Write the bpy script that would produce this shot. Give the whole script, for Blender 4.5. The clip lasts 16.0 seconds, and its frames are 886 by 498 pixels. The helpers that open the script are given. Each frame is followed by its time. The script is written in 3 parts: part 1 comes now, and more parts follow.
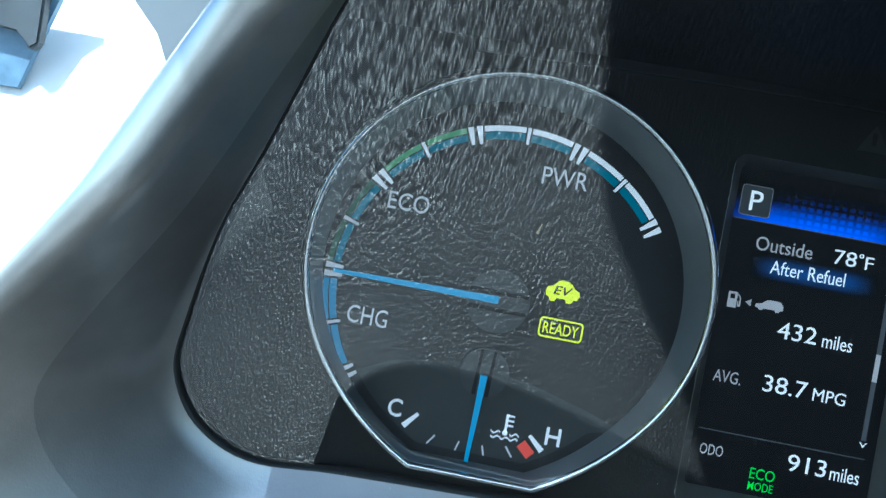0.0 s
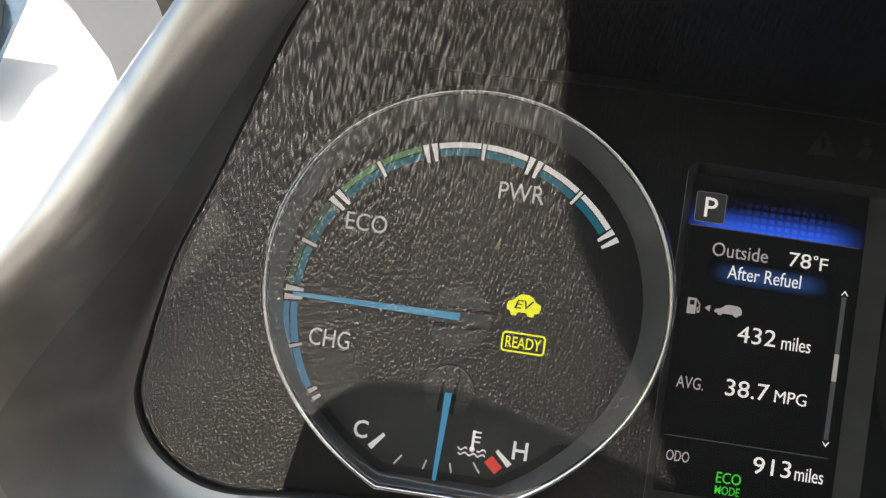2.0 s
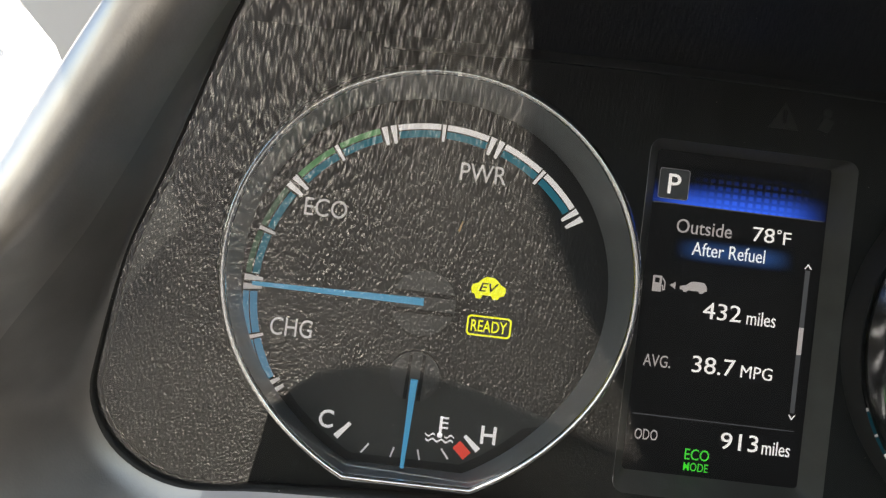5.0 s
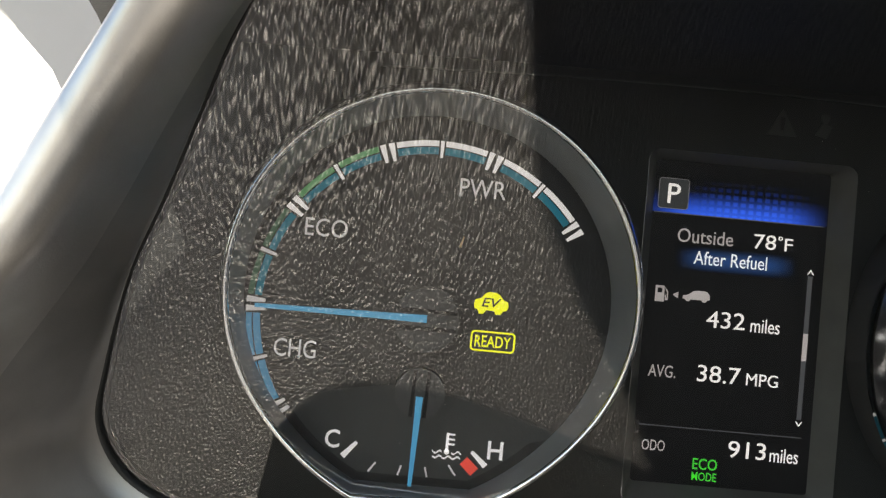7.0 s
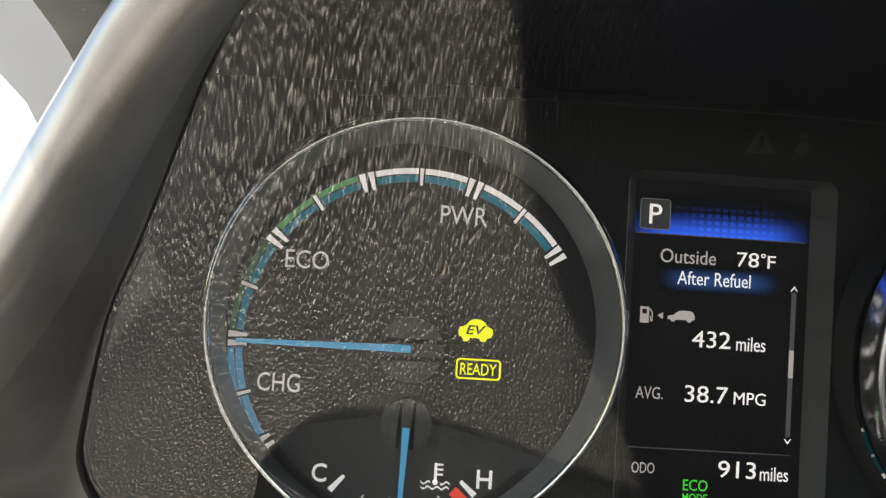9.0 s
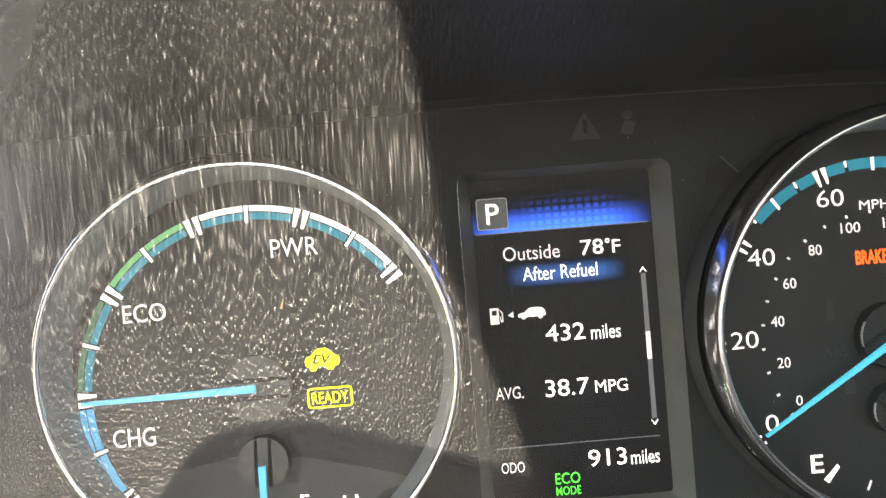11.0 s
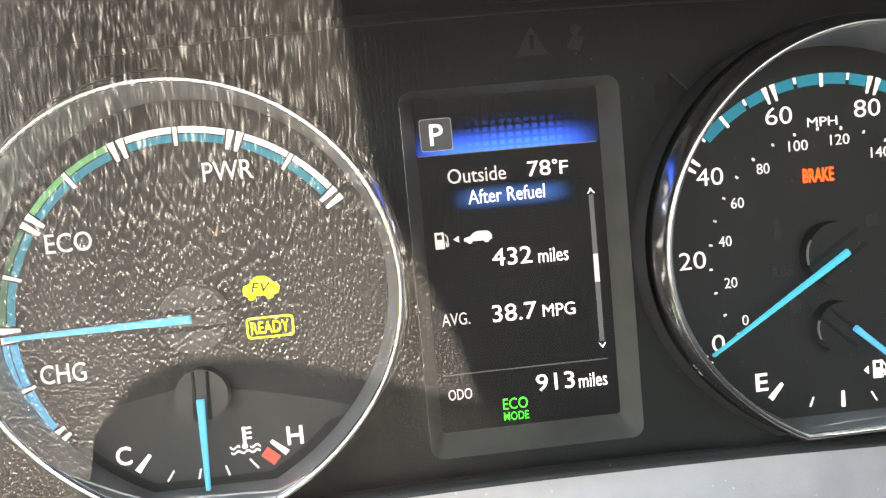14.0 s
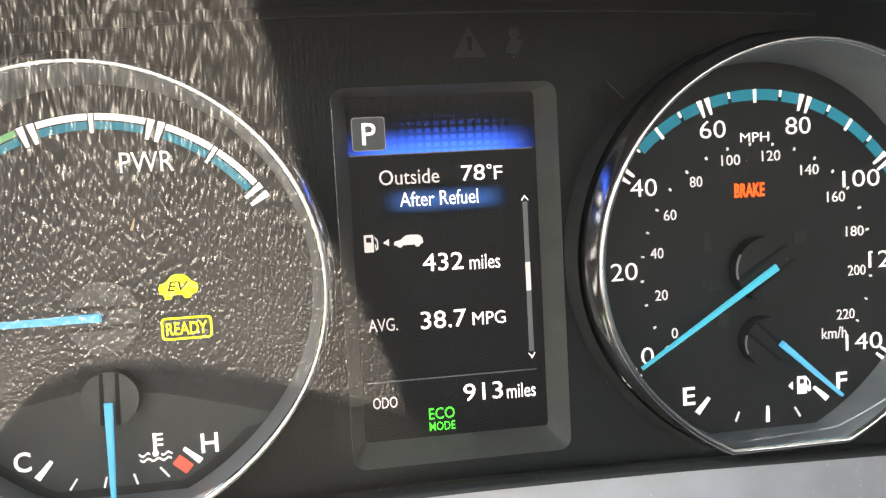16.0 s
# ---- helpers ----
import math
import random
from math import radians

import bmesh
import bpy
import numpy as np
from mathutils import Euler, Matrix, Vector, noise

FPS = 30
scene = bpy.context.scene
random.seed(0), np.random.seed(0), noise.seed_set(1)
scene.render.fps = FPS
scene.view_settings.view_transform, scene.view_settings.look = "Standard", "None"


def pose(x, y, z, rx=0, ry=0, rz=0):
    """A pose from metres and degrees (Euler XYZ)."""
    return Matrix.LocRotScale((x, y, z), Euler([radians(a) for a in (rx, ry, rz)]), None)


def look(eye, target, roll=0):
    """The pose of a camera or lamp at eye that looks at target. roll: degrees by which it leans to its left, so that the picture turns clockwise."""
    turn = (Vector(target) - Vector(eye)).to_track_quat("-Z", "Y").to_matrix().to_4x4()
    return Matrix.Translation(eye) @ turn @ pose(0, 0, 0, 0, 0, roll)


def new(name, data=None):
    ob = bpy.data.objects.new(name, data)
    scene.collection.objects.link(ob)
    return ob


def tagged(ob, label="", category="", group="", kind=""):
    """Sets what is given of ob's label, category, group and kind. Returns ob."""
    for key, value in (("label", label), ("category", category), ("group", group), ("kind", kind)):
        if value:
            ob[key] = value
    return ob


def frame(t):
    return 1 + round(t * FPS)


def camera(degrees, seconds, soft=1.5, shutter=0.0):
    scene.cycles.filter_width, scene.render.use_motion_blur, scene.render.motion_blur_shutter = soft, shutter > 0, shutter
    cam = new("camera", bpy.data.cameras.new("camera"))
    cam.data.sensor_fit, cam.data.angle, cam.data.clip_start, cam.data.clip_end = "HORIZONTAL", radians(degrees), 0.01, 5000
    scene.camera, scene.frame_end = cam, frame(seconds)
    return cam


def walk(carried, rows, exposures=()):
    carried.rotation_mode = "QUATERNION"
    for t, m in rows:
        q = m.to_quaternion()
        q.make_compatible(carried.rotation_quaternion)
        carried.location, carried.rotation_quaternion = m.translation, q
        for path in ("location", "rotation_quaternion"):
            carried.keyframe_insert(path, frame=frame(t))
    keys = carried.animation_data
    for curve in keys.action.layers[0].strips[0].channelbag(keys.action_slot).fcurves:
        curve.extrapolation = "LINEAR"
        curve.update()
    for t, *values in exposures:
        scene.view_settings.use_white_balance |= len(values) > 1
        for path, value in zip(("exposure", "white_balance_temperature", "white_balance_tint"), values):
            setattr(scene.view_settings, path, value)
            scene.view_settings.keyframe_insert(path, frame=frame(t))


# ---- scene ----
cam = camera(54.55, 16.0, soft=1.3, shutter=0.4)
# seconds, x, y, z, and the turn in degrees (Euler XYZ)
PATH = [
    (0, -0.0070, -0.2532, 0.0058, 91.42, -10.86, 2.36),
    (0.5, -0.0044, -0.2545, 0.0074, 92.76, -9.23, 1.89),
    (1, -0.0034, -0.2532, 0.0071, 92.41, -9.28, 1.08),
    (1.5, -0.0039, -0.2529, 0.0074, 92.34, -9.09, 0.65),
    (2, -0.0035, -0.2532, 0.0084, 92.46, -8.47, 0.59),
    (2.5, -0.0029, -0.2529, 0.0088, 92.65, -7.92, 0.60),
    (3, -0.0022, -0.2517, 0.0094, 92.22, -7.47, 0.11),
    (3.5, -0.0025, -0.2501, 0.0097, 91.33, -7.43, -0.54),
    (4, -0.0029, -0.2483, 0.0103, 90.99, -7.34, -1.29),
    (6.5, -0.0022, -0.2488, 0.0120, 91.58, -6.01, -1.43),
    (7, -0.0029, -0.2485, 0.0136, 91.61, -5.30, -1.48),
    (7.5, -0.0029, -0.2473, 0.0149, 91.12, -4.67, -1.70),
    (8, -0.0028, -0.2467, 0.0156, 91.30, -4.64, -2.12),
    (8.5, -0.0037, -0.2482, 0.0176, 92.42, -3.81, -1.67),
    (9, -0.0021, -0.2468, 0.0187, 92.38, -3.57, -2.35),
    (9.5, -0.0011, -0.2475, 0.0199, 92.67, -3.16, -2.40),
    (9.7, 0.0101, -0.2491, 0.0248, 93.61, -3.06, -2.97),
    (9.8, 0.0192, -0.2480, 0.0257, 92.76, -1.03, -2.98),
    (10, 0.0411, -0.2466, 0.0314, 90.42, 1.87, -1.78),
    (10.2, 0.0484, -0.2488, 0.0366, 91.11, 2.65, -0.87),
    (12.3, 0.0516, -0.2410, 0.0360, 86.29, 7.04, -3.14),
    (12.5, 0.0513, -0.2408, 0.0356, 86.72, 6.46, -3.04),
    (13, 0.0515, -0.2411, 0.0333, 86.49, 5.60, -3.41),
    (13.5, 0.0513, -0.2395, 0.0315, 85.93, 5.26, -4.06),
    (14, 0.0511, -0.2381, 0.0317, 85.22, 5.23, -4.74),
    (14.5, 0.0516, -0.2354, 0.0307, 84.80, 4.41, -6.09),
    (15, 0.0521, -0.2341, 0.0299, 85.29, 3.62, -7.33),
    (15.5, 0.0526, -0.2323, 0.0291, 85.35, 3.22, -8.37),
    (16, 0.0525, -0.2314, 0.0291, 85.66, 3.09, -9.06),
]
walk(cam, [(t, pose(*p)) for t, *p in PATH],
     exposures=[(0.0, 1.16, 5000, -8), (0.4, 1.06, 5900, 1), (1.0, 1.05, 7000, 8), (1.6, 1.05, 7500, 10), (4.0, 1.20, 7500, 10), (7.5, 1.14, 7500, 10),
                (9.5, 1.36, 7500, 10), (10.2, 2.98, 7900, 12), (14.5, 2.92, 7900, 12), (16.0, 2.78, 7900, 12)])

# ---- light ----
SUN_WAY = Vector((-0.34, -0.46, 0.82)).normalized()
world = bpy.data.worlds.new("sky")
scene.world = world
world.use_nodes = True
wn = world.node_tree.nodes
sky = wn.new("ShaderNodeTexSky")
sky.sky_type, sky.sun_disc = "NISHITA", False
sky.sun_elevation = math.asin(SUN_WAY.z)
sky.sun_rotation = math.atan2(SUN_WAY.x, SUN_WAY.y)
world.node_tree.links.new(sky.outputs[0], wn["Background"].inputs[0])
wn["Background"].inputs[1].default_value = 0.14
sun_data = bpy.data.lights.new("sun", "SUN")
sun_data.energy, sun_data.angle, sun_data.color = 5.0, radians(0.53), (1.0, 0.965, 0.92)
sun = new("sun", sun_data)
sun.matrix_world = look(SUN_WAY * 3, (0, 0, 0))


# ---- materials ----
def shader(name, color, rough=0.5, metal=0.0, spec=0.5, grain=0.0, grain_size=0.001, vary=0.0, vary_size=0.02, emit=0.0, dust=0.0, depth=1.0):
    """A painted, moulded or metal surface: colour with slow variation, fine relief, specks of dust, own light."""
    m = bpy.data.materials.new(name)
    m.use_nodes = True
    nt = m.node_tree
    p = nt.nodes["Principled BSDF"]
    p.inputs["Base Color"].default_value = (*color, 1)
    p.inputs["Roughness"].default_value = rough
    p.inputs["Metallic"].default_value = metal
    p.inputs["Specular IOR Level"].default_value = spec
    co = nt.nodes.new("ShaderNodeNewGeometry")
    if vary:
        n = nt.nodes.new("ShaderNodeTexNoise")
        n.inputs["Scale"].default_value = 1 / vary_size
        n.inputs["Detail"].default_value = 6
        nt.links.new(co.outputs["Position"], n.inputs["Vector"])
        r = nt.nodes.new("ShaderNodeMapRange")
        r.inputs["From Min"].default_value, r.inputs["From Max"].default_value = 0.3, 0.7
        r.inputs["To Min"].default_value, r.inputs["To Max"].default_value = 1 - vary, 1 + vary
        nt.links.new(n.outputs["Fac"], r.inputs["Value"])
        mul = nt.nodes.new("ShaderNodeMix")
        mul.data_type, mul.blend_type = "RGBA", "MULTIPLY"
        mul.inputs["Factor"].default_value = 1
        mul.inputs["A"].default_value = (*color, 1)
        nt.links.new(r.outputs["Result"], mul.inputs["B"])
        last = mul.outputs["Result"]
        if dust:
            d = nt.nodes.new("ShaderNodeTexVoronoi")
            d.inputs["Scale"].default_value = 1 / 0.0035
            nt.links.new(co.outputs["Position"], d.inputs["Vector"])
            lt = nt.nodes.new("ShaderNodeMath")
            lt.operation = "LESS_THAN"
            lt.inputs[1].default_value = dust
            nt.links.new(d.outputs["Distance"], lt.inputs[0])
            mix = nt.nodes.new("ShaderNodeMix")
            mix.data_type = "RGBA"
            mix.inputs["B"].default_value = (0.45, 0.43, 0.4, 1)
            nt.links.new(lt.outputs[0], mix.inputs["Factor"])
            nt.links.new(last, mix.inputs["A"])
            last = mix.outputs["Result"]
        nt.links.new(last, p.inputs["Base Color"])
        rr = nt.nodes.new("ShaderNodeMapRange")
        rr.inputs["From Min"].default_value, rr.inputs["From Max"].default_value = 0.3, 0.7
        rr.inputs["To Min"].default_value, rr.inputs["To Max"].default_value = rough * (1 - vary * 0.5), min(1, rough * (1 + vary * 0.5))
        nt.links.new(n.outputs["Fac"], rr.inputs["Value"])
        nt.links.new(rr.outputs["Result"], p.inputs["Roughness"])
    if grain:
        v = nt.nodes.new("ShaderNodeTexVoronoi")
        v.feature = "SMOOTH_F1"
        v.inputs["Scale"].default_value = 1 / grain_size
        w = nt.nodes.new("ShaderNodeTexNoise")
        w.inputs["Scale"].default_value = 0.6 / grain_size
        w.inputs["Detail"].default_value = 1
        nt.links.new(co.outputs["Position"], v.inputs["Vector"])
        nt.links.new(co.outputs["Position"], w.inputs["Vector"])
        add = nt.nodes.new("ShaderNodeMath")
        add.operation = "ADD"
        nt.links.new(v.outputs["Distance"], add.inputs[0])
        nt.links.new(w.outputs["Fac"], add.inputs[1])
        b = nt.nodes.new("ShaderNodeBump")
        b.invert = True
        b.inputs["Strength"].default_value = grain
        b.inputs["Distance"].default_value = grain_size * depth
        nt.links.new(add.outputs[0], b.inputs["Height"])
        nt.links.new(b.outputs["Normal"], p.inputs["Normal"])
    if emit:
        p.inputs["Emission Color"].default_value = (*color, 1)
        p.inputs["Emission Strength"].default_value = emit
    return m


GLOW = 0.38
BLACK_PLASTIC = shader("black_plastic", (0.013, 0.014, 0.014), 0.55, grain=0.15, grain_size=0.0006, vary=0.25, vary_size=0.02, dust=0.035)
FACE_PLASTIC = shader("face_plastic", (0.011, 0.013, 0.0124), 0.6, spec=0.3, grain=0.12, grain_size=0.0005, vary=0.2, vary_size=0.03, dust=0.03)
DIAL_BLACK = shader("dial_black", (0.011, 0.012, 0.012), 0.6, vary=0.15, vary_size=0.01, dust=0.03)
SUB_DIAL = shader("sub_dial_grey", (0.046, 0.049, 0.047), 0.6, vary=0.15, vary_size=0.01, dust=0.03)
WALL_GREY = shader("wall_grey", (0.24, 0.255, 0.26), 0.4, vary=0.15, vary_size=0.01)
COWL_PLASTIC = shader("cowl_plastic", (0.022, 0.023, 0.023), 0.55, grain=0.15, grain_size=0.0006, vary=0.25, vary_size=0.02, dust=0.03)
COLLAR_PLASTIC = shader("collar_plastic", (0.034, 0.035, 0.034), 0.5, grain=0.1, grain_size=0.0006, vary=0.2, vary_size=0.01)
HUB_PLASTIC = shader("hub_plastic", (0.055, 0.056, 0.055), 0.45, vary=0.15, vary_size=0.004)
SLOT_BLACK = shader("slot_black", (0.004, 0.004, 0.004), 0.8)
CHROME = shader("chrome", (0.93, 0.93, 0.92), 0.18, metal=1.0, vary=0.04, vary_size=0.01)
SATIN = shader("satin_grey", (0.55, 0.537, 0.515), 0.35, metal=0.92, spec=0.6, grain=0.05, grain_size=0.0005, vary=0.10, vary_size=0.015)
# the rim's satin again, darker: the inner wall's shade is put into its colour
SHADED_SATIN = shader("satin_shaded", (0.41, 0.40, 0.388), 0.36, metal=0.80, spec=0.5, grain=0.05, grain_size=0.0005, vary=0.10, vary_size=0.015)
TRIM_SATIN = shader("trim_satin", (0.33, 0.32, 0.332), 0.35, metal=0.25, spec=0.6, grain=0.07, grain_size=0.0005, vary=0.12, vary_size=0.02, dust=0.085)
GRAINED = shader("grained_plastic", (0.075, 0.0727, 0.070), 0.43, spec=0.95, grain=1.0, grain_size=0.00076, vary=0.25, vary_size=0.03, depth=0.46)
LIT_EDGE = shader("lit_edge_grey", (0.058, 0.058, 0.057), 0.75, vary=0.2, vary_size=0.02)
CABIN_PALE = shader("cabin_pale", (0.45, 0.43, 0.40), 0.8, vary=0.15, vary_size=0.08)
CABIN_GREY = shader("cabin_grey", (0.045, 0.045, 0.046), 0.8, vary=0.2, vary_size=0.08)
PALE = shader("pale_panel", (0.80, 0.80, 0.78), 0.5, vary=0.05, vary_size=0.05)
BLUE_PAINT = shader("blue_grey_paint", (0.12, 0.19, 0.27), 0.4, vary=0.2, vary_size=0.01, grain=0.1)
MIRROR_GREY = shader("mirror_grey", (0.05, 0.055, 0.06), 0.5, vary=0.2, vary_size=0.02)
ASPHALT = shader("pale_concrete", (0.17, 0.165, 0.16), 0.9, grain=0.4, grain_size=0.01, vary=0.3, vary_size=0.2)
CREAM = shader("cream_dust", (0.75, 0.55, 0.30), 0.9)
WHITE_MARK = shader("white_mark", (0.86, 0.86, 0.90), 0.6, emit=0.62 * GLOW)
DIM_MARK = shader("dim_mark", (0.80, 0.79, 0.82), 0.6, emit=0.36 * GLOW)
TEAL = shader("teal_mark", (0.004, 0.20, 0.30), 0.6, emit=0.34 * GLOW)
TEAL_DARK = shader("teal_dark_mark", (0.01, 0.10, 0.14), 0.6, emit=0.25 * GLOW)
BLUE_MARK = shader("blue_mark", (0.04, 0.26, 0.48), 0.6, emit=0.5 * GLOW)
GREEN_MARK = shader("green_mark", (0.10, 0.30, 0.13), 0.6, emit=0.55 * GLOW)
GREEN_DARK = shader("green_dark_mark", (0.04, 0.12, 0.07), 0.6, emit=0.4 * GLOW)
NEEDLE_BLUE = shader("needle_blue", (0.05, 0.34, 0.60), 0.4, emit=0.52 * GLOW)
NEEDLE_CYAN = shader("needle_cyan", (0.03, 0.40, 0.56), 0.4, emit=0.48 * GLOW)
YELLOW = shader("lamp_yellow", (0.80, 0.84, 0.01), 0.5, emit=1.0 * GLOW)
RED_MARK = shader("red_mark", (0.72, 0.07, 0.05), 0.6, emit=0.7 * GLOW)
BRAKE_RED = shader("lamp_red", (1.0, 0.075, 0.012), 0.5, emit=1.4 * GLOW)
UNLIT = shader("unlit_symbol", (0.026, 0.027, 0.027), 0.6)
GLINT = shader("cap_glint_grey", (0.40, 0.40, 0.40), 0.4)
SCREEN = shader("screen_black", (0.006, 0.006, 0.007), 0.45, spec=0.15, vary=0.1, vary_size=0.02, emit=0.4 * GLOW)
TEXT_WHITE = shader("screen_white", (0.90, 0.90, 0.93), 0.5, emit=0.9 * GLOW)
TEXT_GREY = shader("screen_grey", (0.55, 0.52, 0.54), 0.5, emit=0.6 * GLOW)
TEXT_GREEN = shader("screen_green", (0.03, 0.62, 0.05), 0.5, emit=0.8 * GLOW)
BAR_GREY = shader("screen_bar_grey", (0.075, 0.08, 0.09), 0.5, emit=0.6 * GLOW)


def screen_glow(name, color, x0, x1, z0, z1, power, dots=False):
    """A patch of the lit display that fades at its sides (and upwards, broken into dots)."""
    m = bpy.data.materials.new(name)
    m.use_nodes = True
    nt = m.node_tree
    p = nt.nodes["Principled BSDF"]
    p.inputs["Base Color"].default_value = (0.006, 0.006, 0.007, 1)
    p.inputs["Roughness"].default_value = 0.45
    p.inputs["Specular IOR Level"].default_value = 0.15
    geo = nt.nodes.new("ShaderNodeNewGeometry")
    sep = nt.nodes.new("ShaderNodeSeparateXYZ")
    nt.links.new(geo.outputs["Position"], sep.inputs[0])

    def ramp(src, a, b):
        r = nt.nodes.new("ShaderNodeMapRange")
        r.interpolation_type = "SMOOTHSTEP"
        r.inputs["From Min"].default_value, r.inputs["From Max"].default_value = a, b
        nt.links.new(src, r.inputs["Value"])
        return r.outputs["Result"]

    def times(a, b):
        q = nt.nodes.new("ShaderNodeMath")
        q.operation = "MULTIPLY"
        nt.links.new(a, q.inputs[0])
        nt.links.new(b, q.inputs[1])
        return q.outputs[0]

    w = x1 - x0
    out = times(ramp(sep.outputs["X"], x0, x0 + 0.28 * w), ramp(sep.outputs["X"], x1, x1 - 0.28 * w))
    if dots:
        h = z1 - z0

        def waves(src, pitch, shift):
            sc = nt.nodes.new("ShaderNodeMath")
            sc.operation = "MULTIPLY_ADD"
            sc.inputs[1].default_value, sc.inputs[2].default_value = 2 * math.pi / pitch, shift
            nt.links.new(src, sc.inputs[0])
            wave = nt.nodes.new("ShaderNodeMath")
            wave.operation = "SINE"
            nt.links.new(sc.outputs[0], wave.inputs[0])
            return ramp(wave.outputs[0], -0.9, 0.3)

        dotted = times(times(waves(sep.outputs["X"], 0.0024, 0.0), waves(sep.outputs["Z"], 0.0020, 1.0)), times(ramp(sep.outputs["Z"], z0 + 0.95 * h, z0 + 0.1 * h), times(ramp(sep.outputs["X"], x0 + 0.2 * w, x0 + 0.5 * w), ramp(sep.outputs["X"], x1, x1 - 0.35 * w))))
        both = nt.nodes.new("ShaderNodeMath")
        both.operation = "ADD"
        nt.links.new(ramp(sep.outputs["Z"], z0 + 0.62 * h, z0 - 0.1 * h), both.inputs[0])
        half = nt.nodes.new("ShaderNodeMath")
        half.operation = "MULTIPLY"
        half.inputs[1].default_value = 0.40
        nt.links.new(dotted, half.inputs[0])
        nt.links.new(half.outputs[0], both.inputs[1])
        out = times(out, both.outputs[0])
    else:
        h = z1 - z0
        out = times(out, times(ramp(sep.outputs["Z"], z0, z0 + 0.5 * h), ramp(sep.outputs["Z"], z1, z1 - 0.5 * h)))
    k = nt.nodes.new("ShaderNodeMath")
    k.operation = "MULTIPLY"
    k.inputs[1].default_value = power
    nt.links.new(out, k.inputs[0])
    p.inputs["Emission Color"].default_value = (*color, 1)
    nt.links.new(k.outputs[0], p.inputs["Emission Strength"])
    return m


def lens_material():
    """Clear acrylic: lets light straight through, with its surface gloss mixed in."""
    m = bpy.data.materials.new("clear_acrylic")
    m.use_nodes = True
    nt = m.node_tree
    nt.nodes.remove(nt.nodes["Principled BSDF"])
    clear = nt.nodes.new("ShaderNodeBsdfTransparent")
    clear.inputs[0].default_value = (0.97, 0.97, 0.97, 1)
    gloss = nt.nodes.new("ShaderNodeBsdfGlossy")
    gloss.inputs["Roughness"].default_value = 0.0
    mix = nt.nodes.new("ShaderNodeMixShader")
    mix.inputs[0].default_value = 0.155
    nt.links.new(clear.outputs[0], mix.inputs[1])
    nt.links.new(gloss.outputs[0], mix.inputs[2])
    nt.links.new(mix.outputs[0], nt.nodes["Material Output"].inputs[0])
    return m


LENS = lens_material()


# ---- building helpers ----
def thing(name, place, label, category, group="", kind=""):
    ob = new(name)
    ob.location = place
    ob.empty_display_size = 0.01
    return tagged(ob, label, category, group, kind)


def base_of(ob):
    """Where a thing's Empty stands; meshes stand at the origin."""
    return Vector((0, 0, 0)) if ob.data else Vector(ob.location)


def part(name, bm, material, parent=None, label="", smooth=False):
    """One bmesh in world coordinates as one mesh object, under parent."""
    me = bpy.data.meshes.new(name)
    bmesh.ops.recalc_face_normals(bm, faces=bm.faces)
    bm.to_mesh(me)
    bm.free()
    me.materials.append(material)
    if smooth:
        for f in me.polygons:
            f.use_smooth = True
    ob = new(name, me)
    if parent:
        ob.parent = parent
        ob.matrix_parent_inverse = Matrix.Translation(-base_of(parent))
    return tagged(ob, label)


def slab(outline, y0, y1):
    """A plate: an outline in (x, z), from depth y0 (towards the driver) back to y1."""
    bm = bmesh.new()
    a = [bm.verts.new((x, y0, z)) for x, z in outline]
    b = [bm.verts.new((x, y1, z)) for x, z in outline]
    bm.faces.new(a)
    bm.faces.new(b[::-1])
    n = len(outline)
    for i in range(n):
        bm.faces.new((a[i], b[i], b[(i + 1) % n], a[(i + 1) % n]))
    return bm


def box(x0, x1, y0, y1, z0, z1, bevel=0.0):
    bm = slab([(x0, z0), (x1, z0), (x1, z1), (x0, z1)], y0, y1)
    if bevel:
        bmesh.ops.bevel(bm, geom=list(bm.edges), offset=bevel, segments=3, profile=0.5, affect="EDGES")
    return bm


def polar(cx, cz, r, deg):
    return cx + r * math.cos(radians(deg)), cz + r * math.sin(radians(deg))


def arc_band(cx, cz, r0, r1, a0, a1, step=1.5):
    n = max(2, int(abs(a1 - a0) / step))
    angs = [a0 + (a1 - a0) * i / n for i in range(n + 1)]
    return [polar(cx, cz, r1, a) for a in angs] + [polar(cx, cz, r0, a) for a in reversed(angs)]


def wedge(cx, cz, r0, r1, deg, w0, w1):
    """A tick along a radius, w0 wide at its inner end and w1 at its outer end."""
    d = Vector((math.cos(radians(deg)), math.sin(radians(deg))))
    s = Vector((-d.y, d.x))
    c = Vector((cx, cz))
    return [tuple(c + d * r0 - s * w0 / 2), tuple(c + d * r0 + s * w0 / 2), tuple(c + d * r1 + s * w1 / 2), tuple(c + d * r1 - s * w1 / 2)]


def stroke(p, q, w0, w1):
    p, q = Vector(p), Vector(q)
    d = (q - p).normalized()
    s = Vector((-d.y, d.x))
    return [tuple(p - s * w0 / 2), tuple(p + s * w0 / 2), tuple(q + s * w1 / 2), tuple(q - s * w1 / 2)]


def disc(cx, cz, r, n=48):
    return [polar(cx, cz, r, 360 * i / n) for i in range(n)]


def rounded(x0, x1, z0, z1, r, n=6):
    out = []
    for cx, cz, a in ((x1 - r, z1 - r, 0), (x0 + r, z1 - r, 90), (x0 + r, z0 + r, 180), (x1 - r, z0 + r, 270)):
        out += [polar(cx, cz, r, a + 90 * i / n) for i in range(n + 1)]
    return out


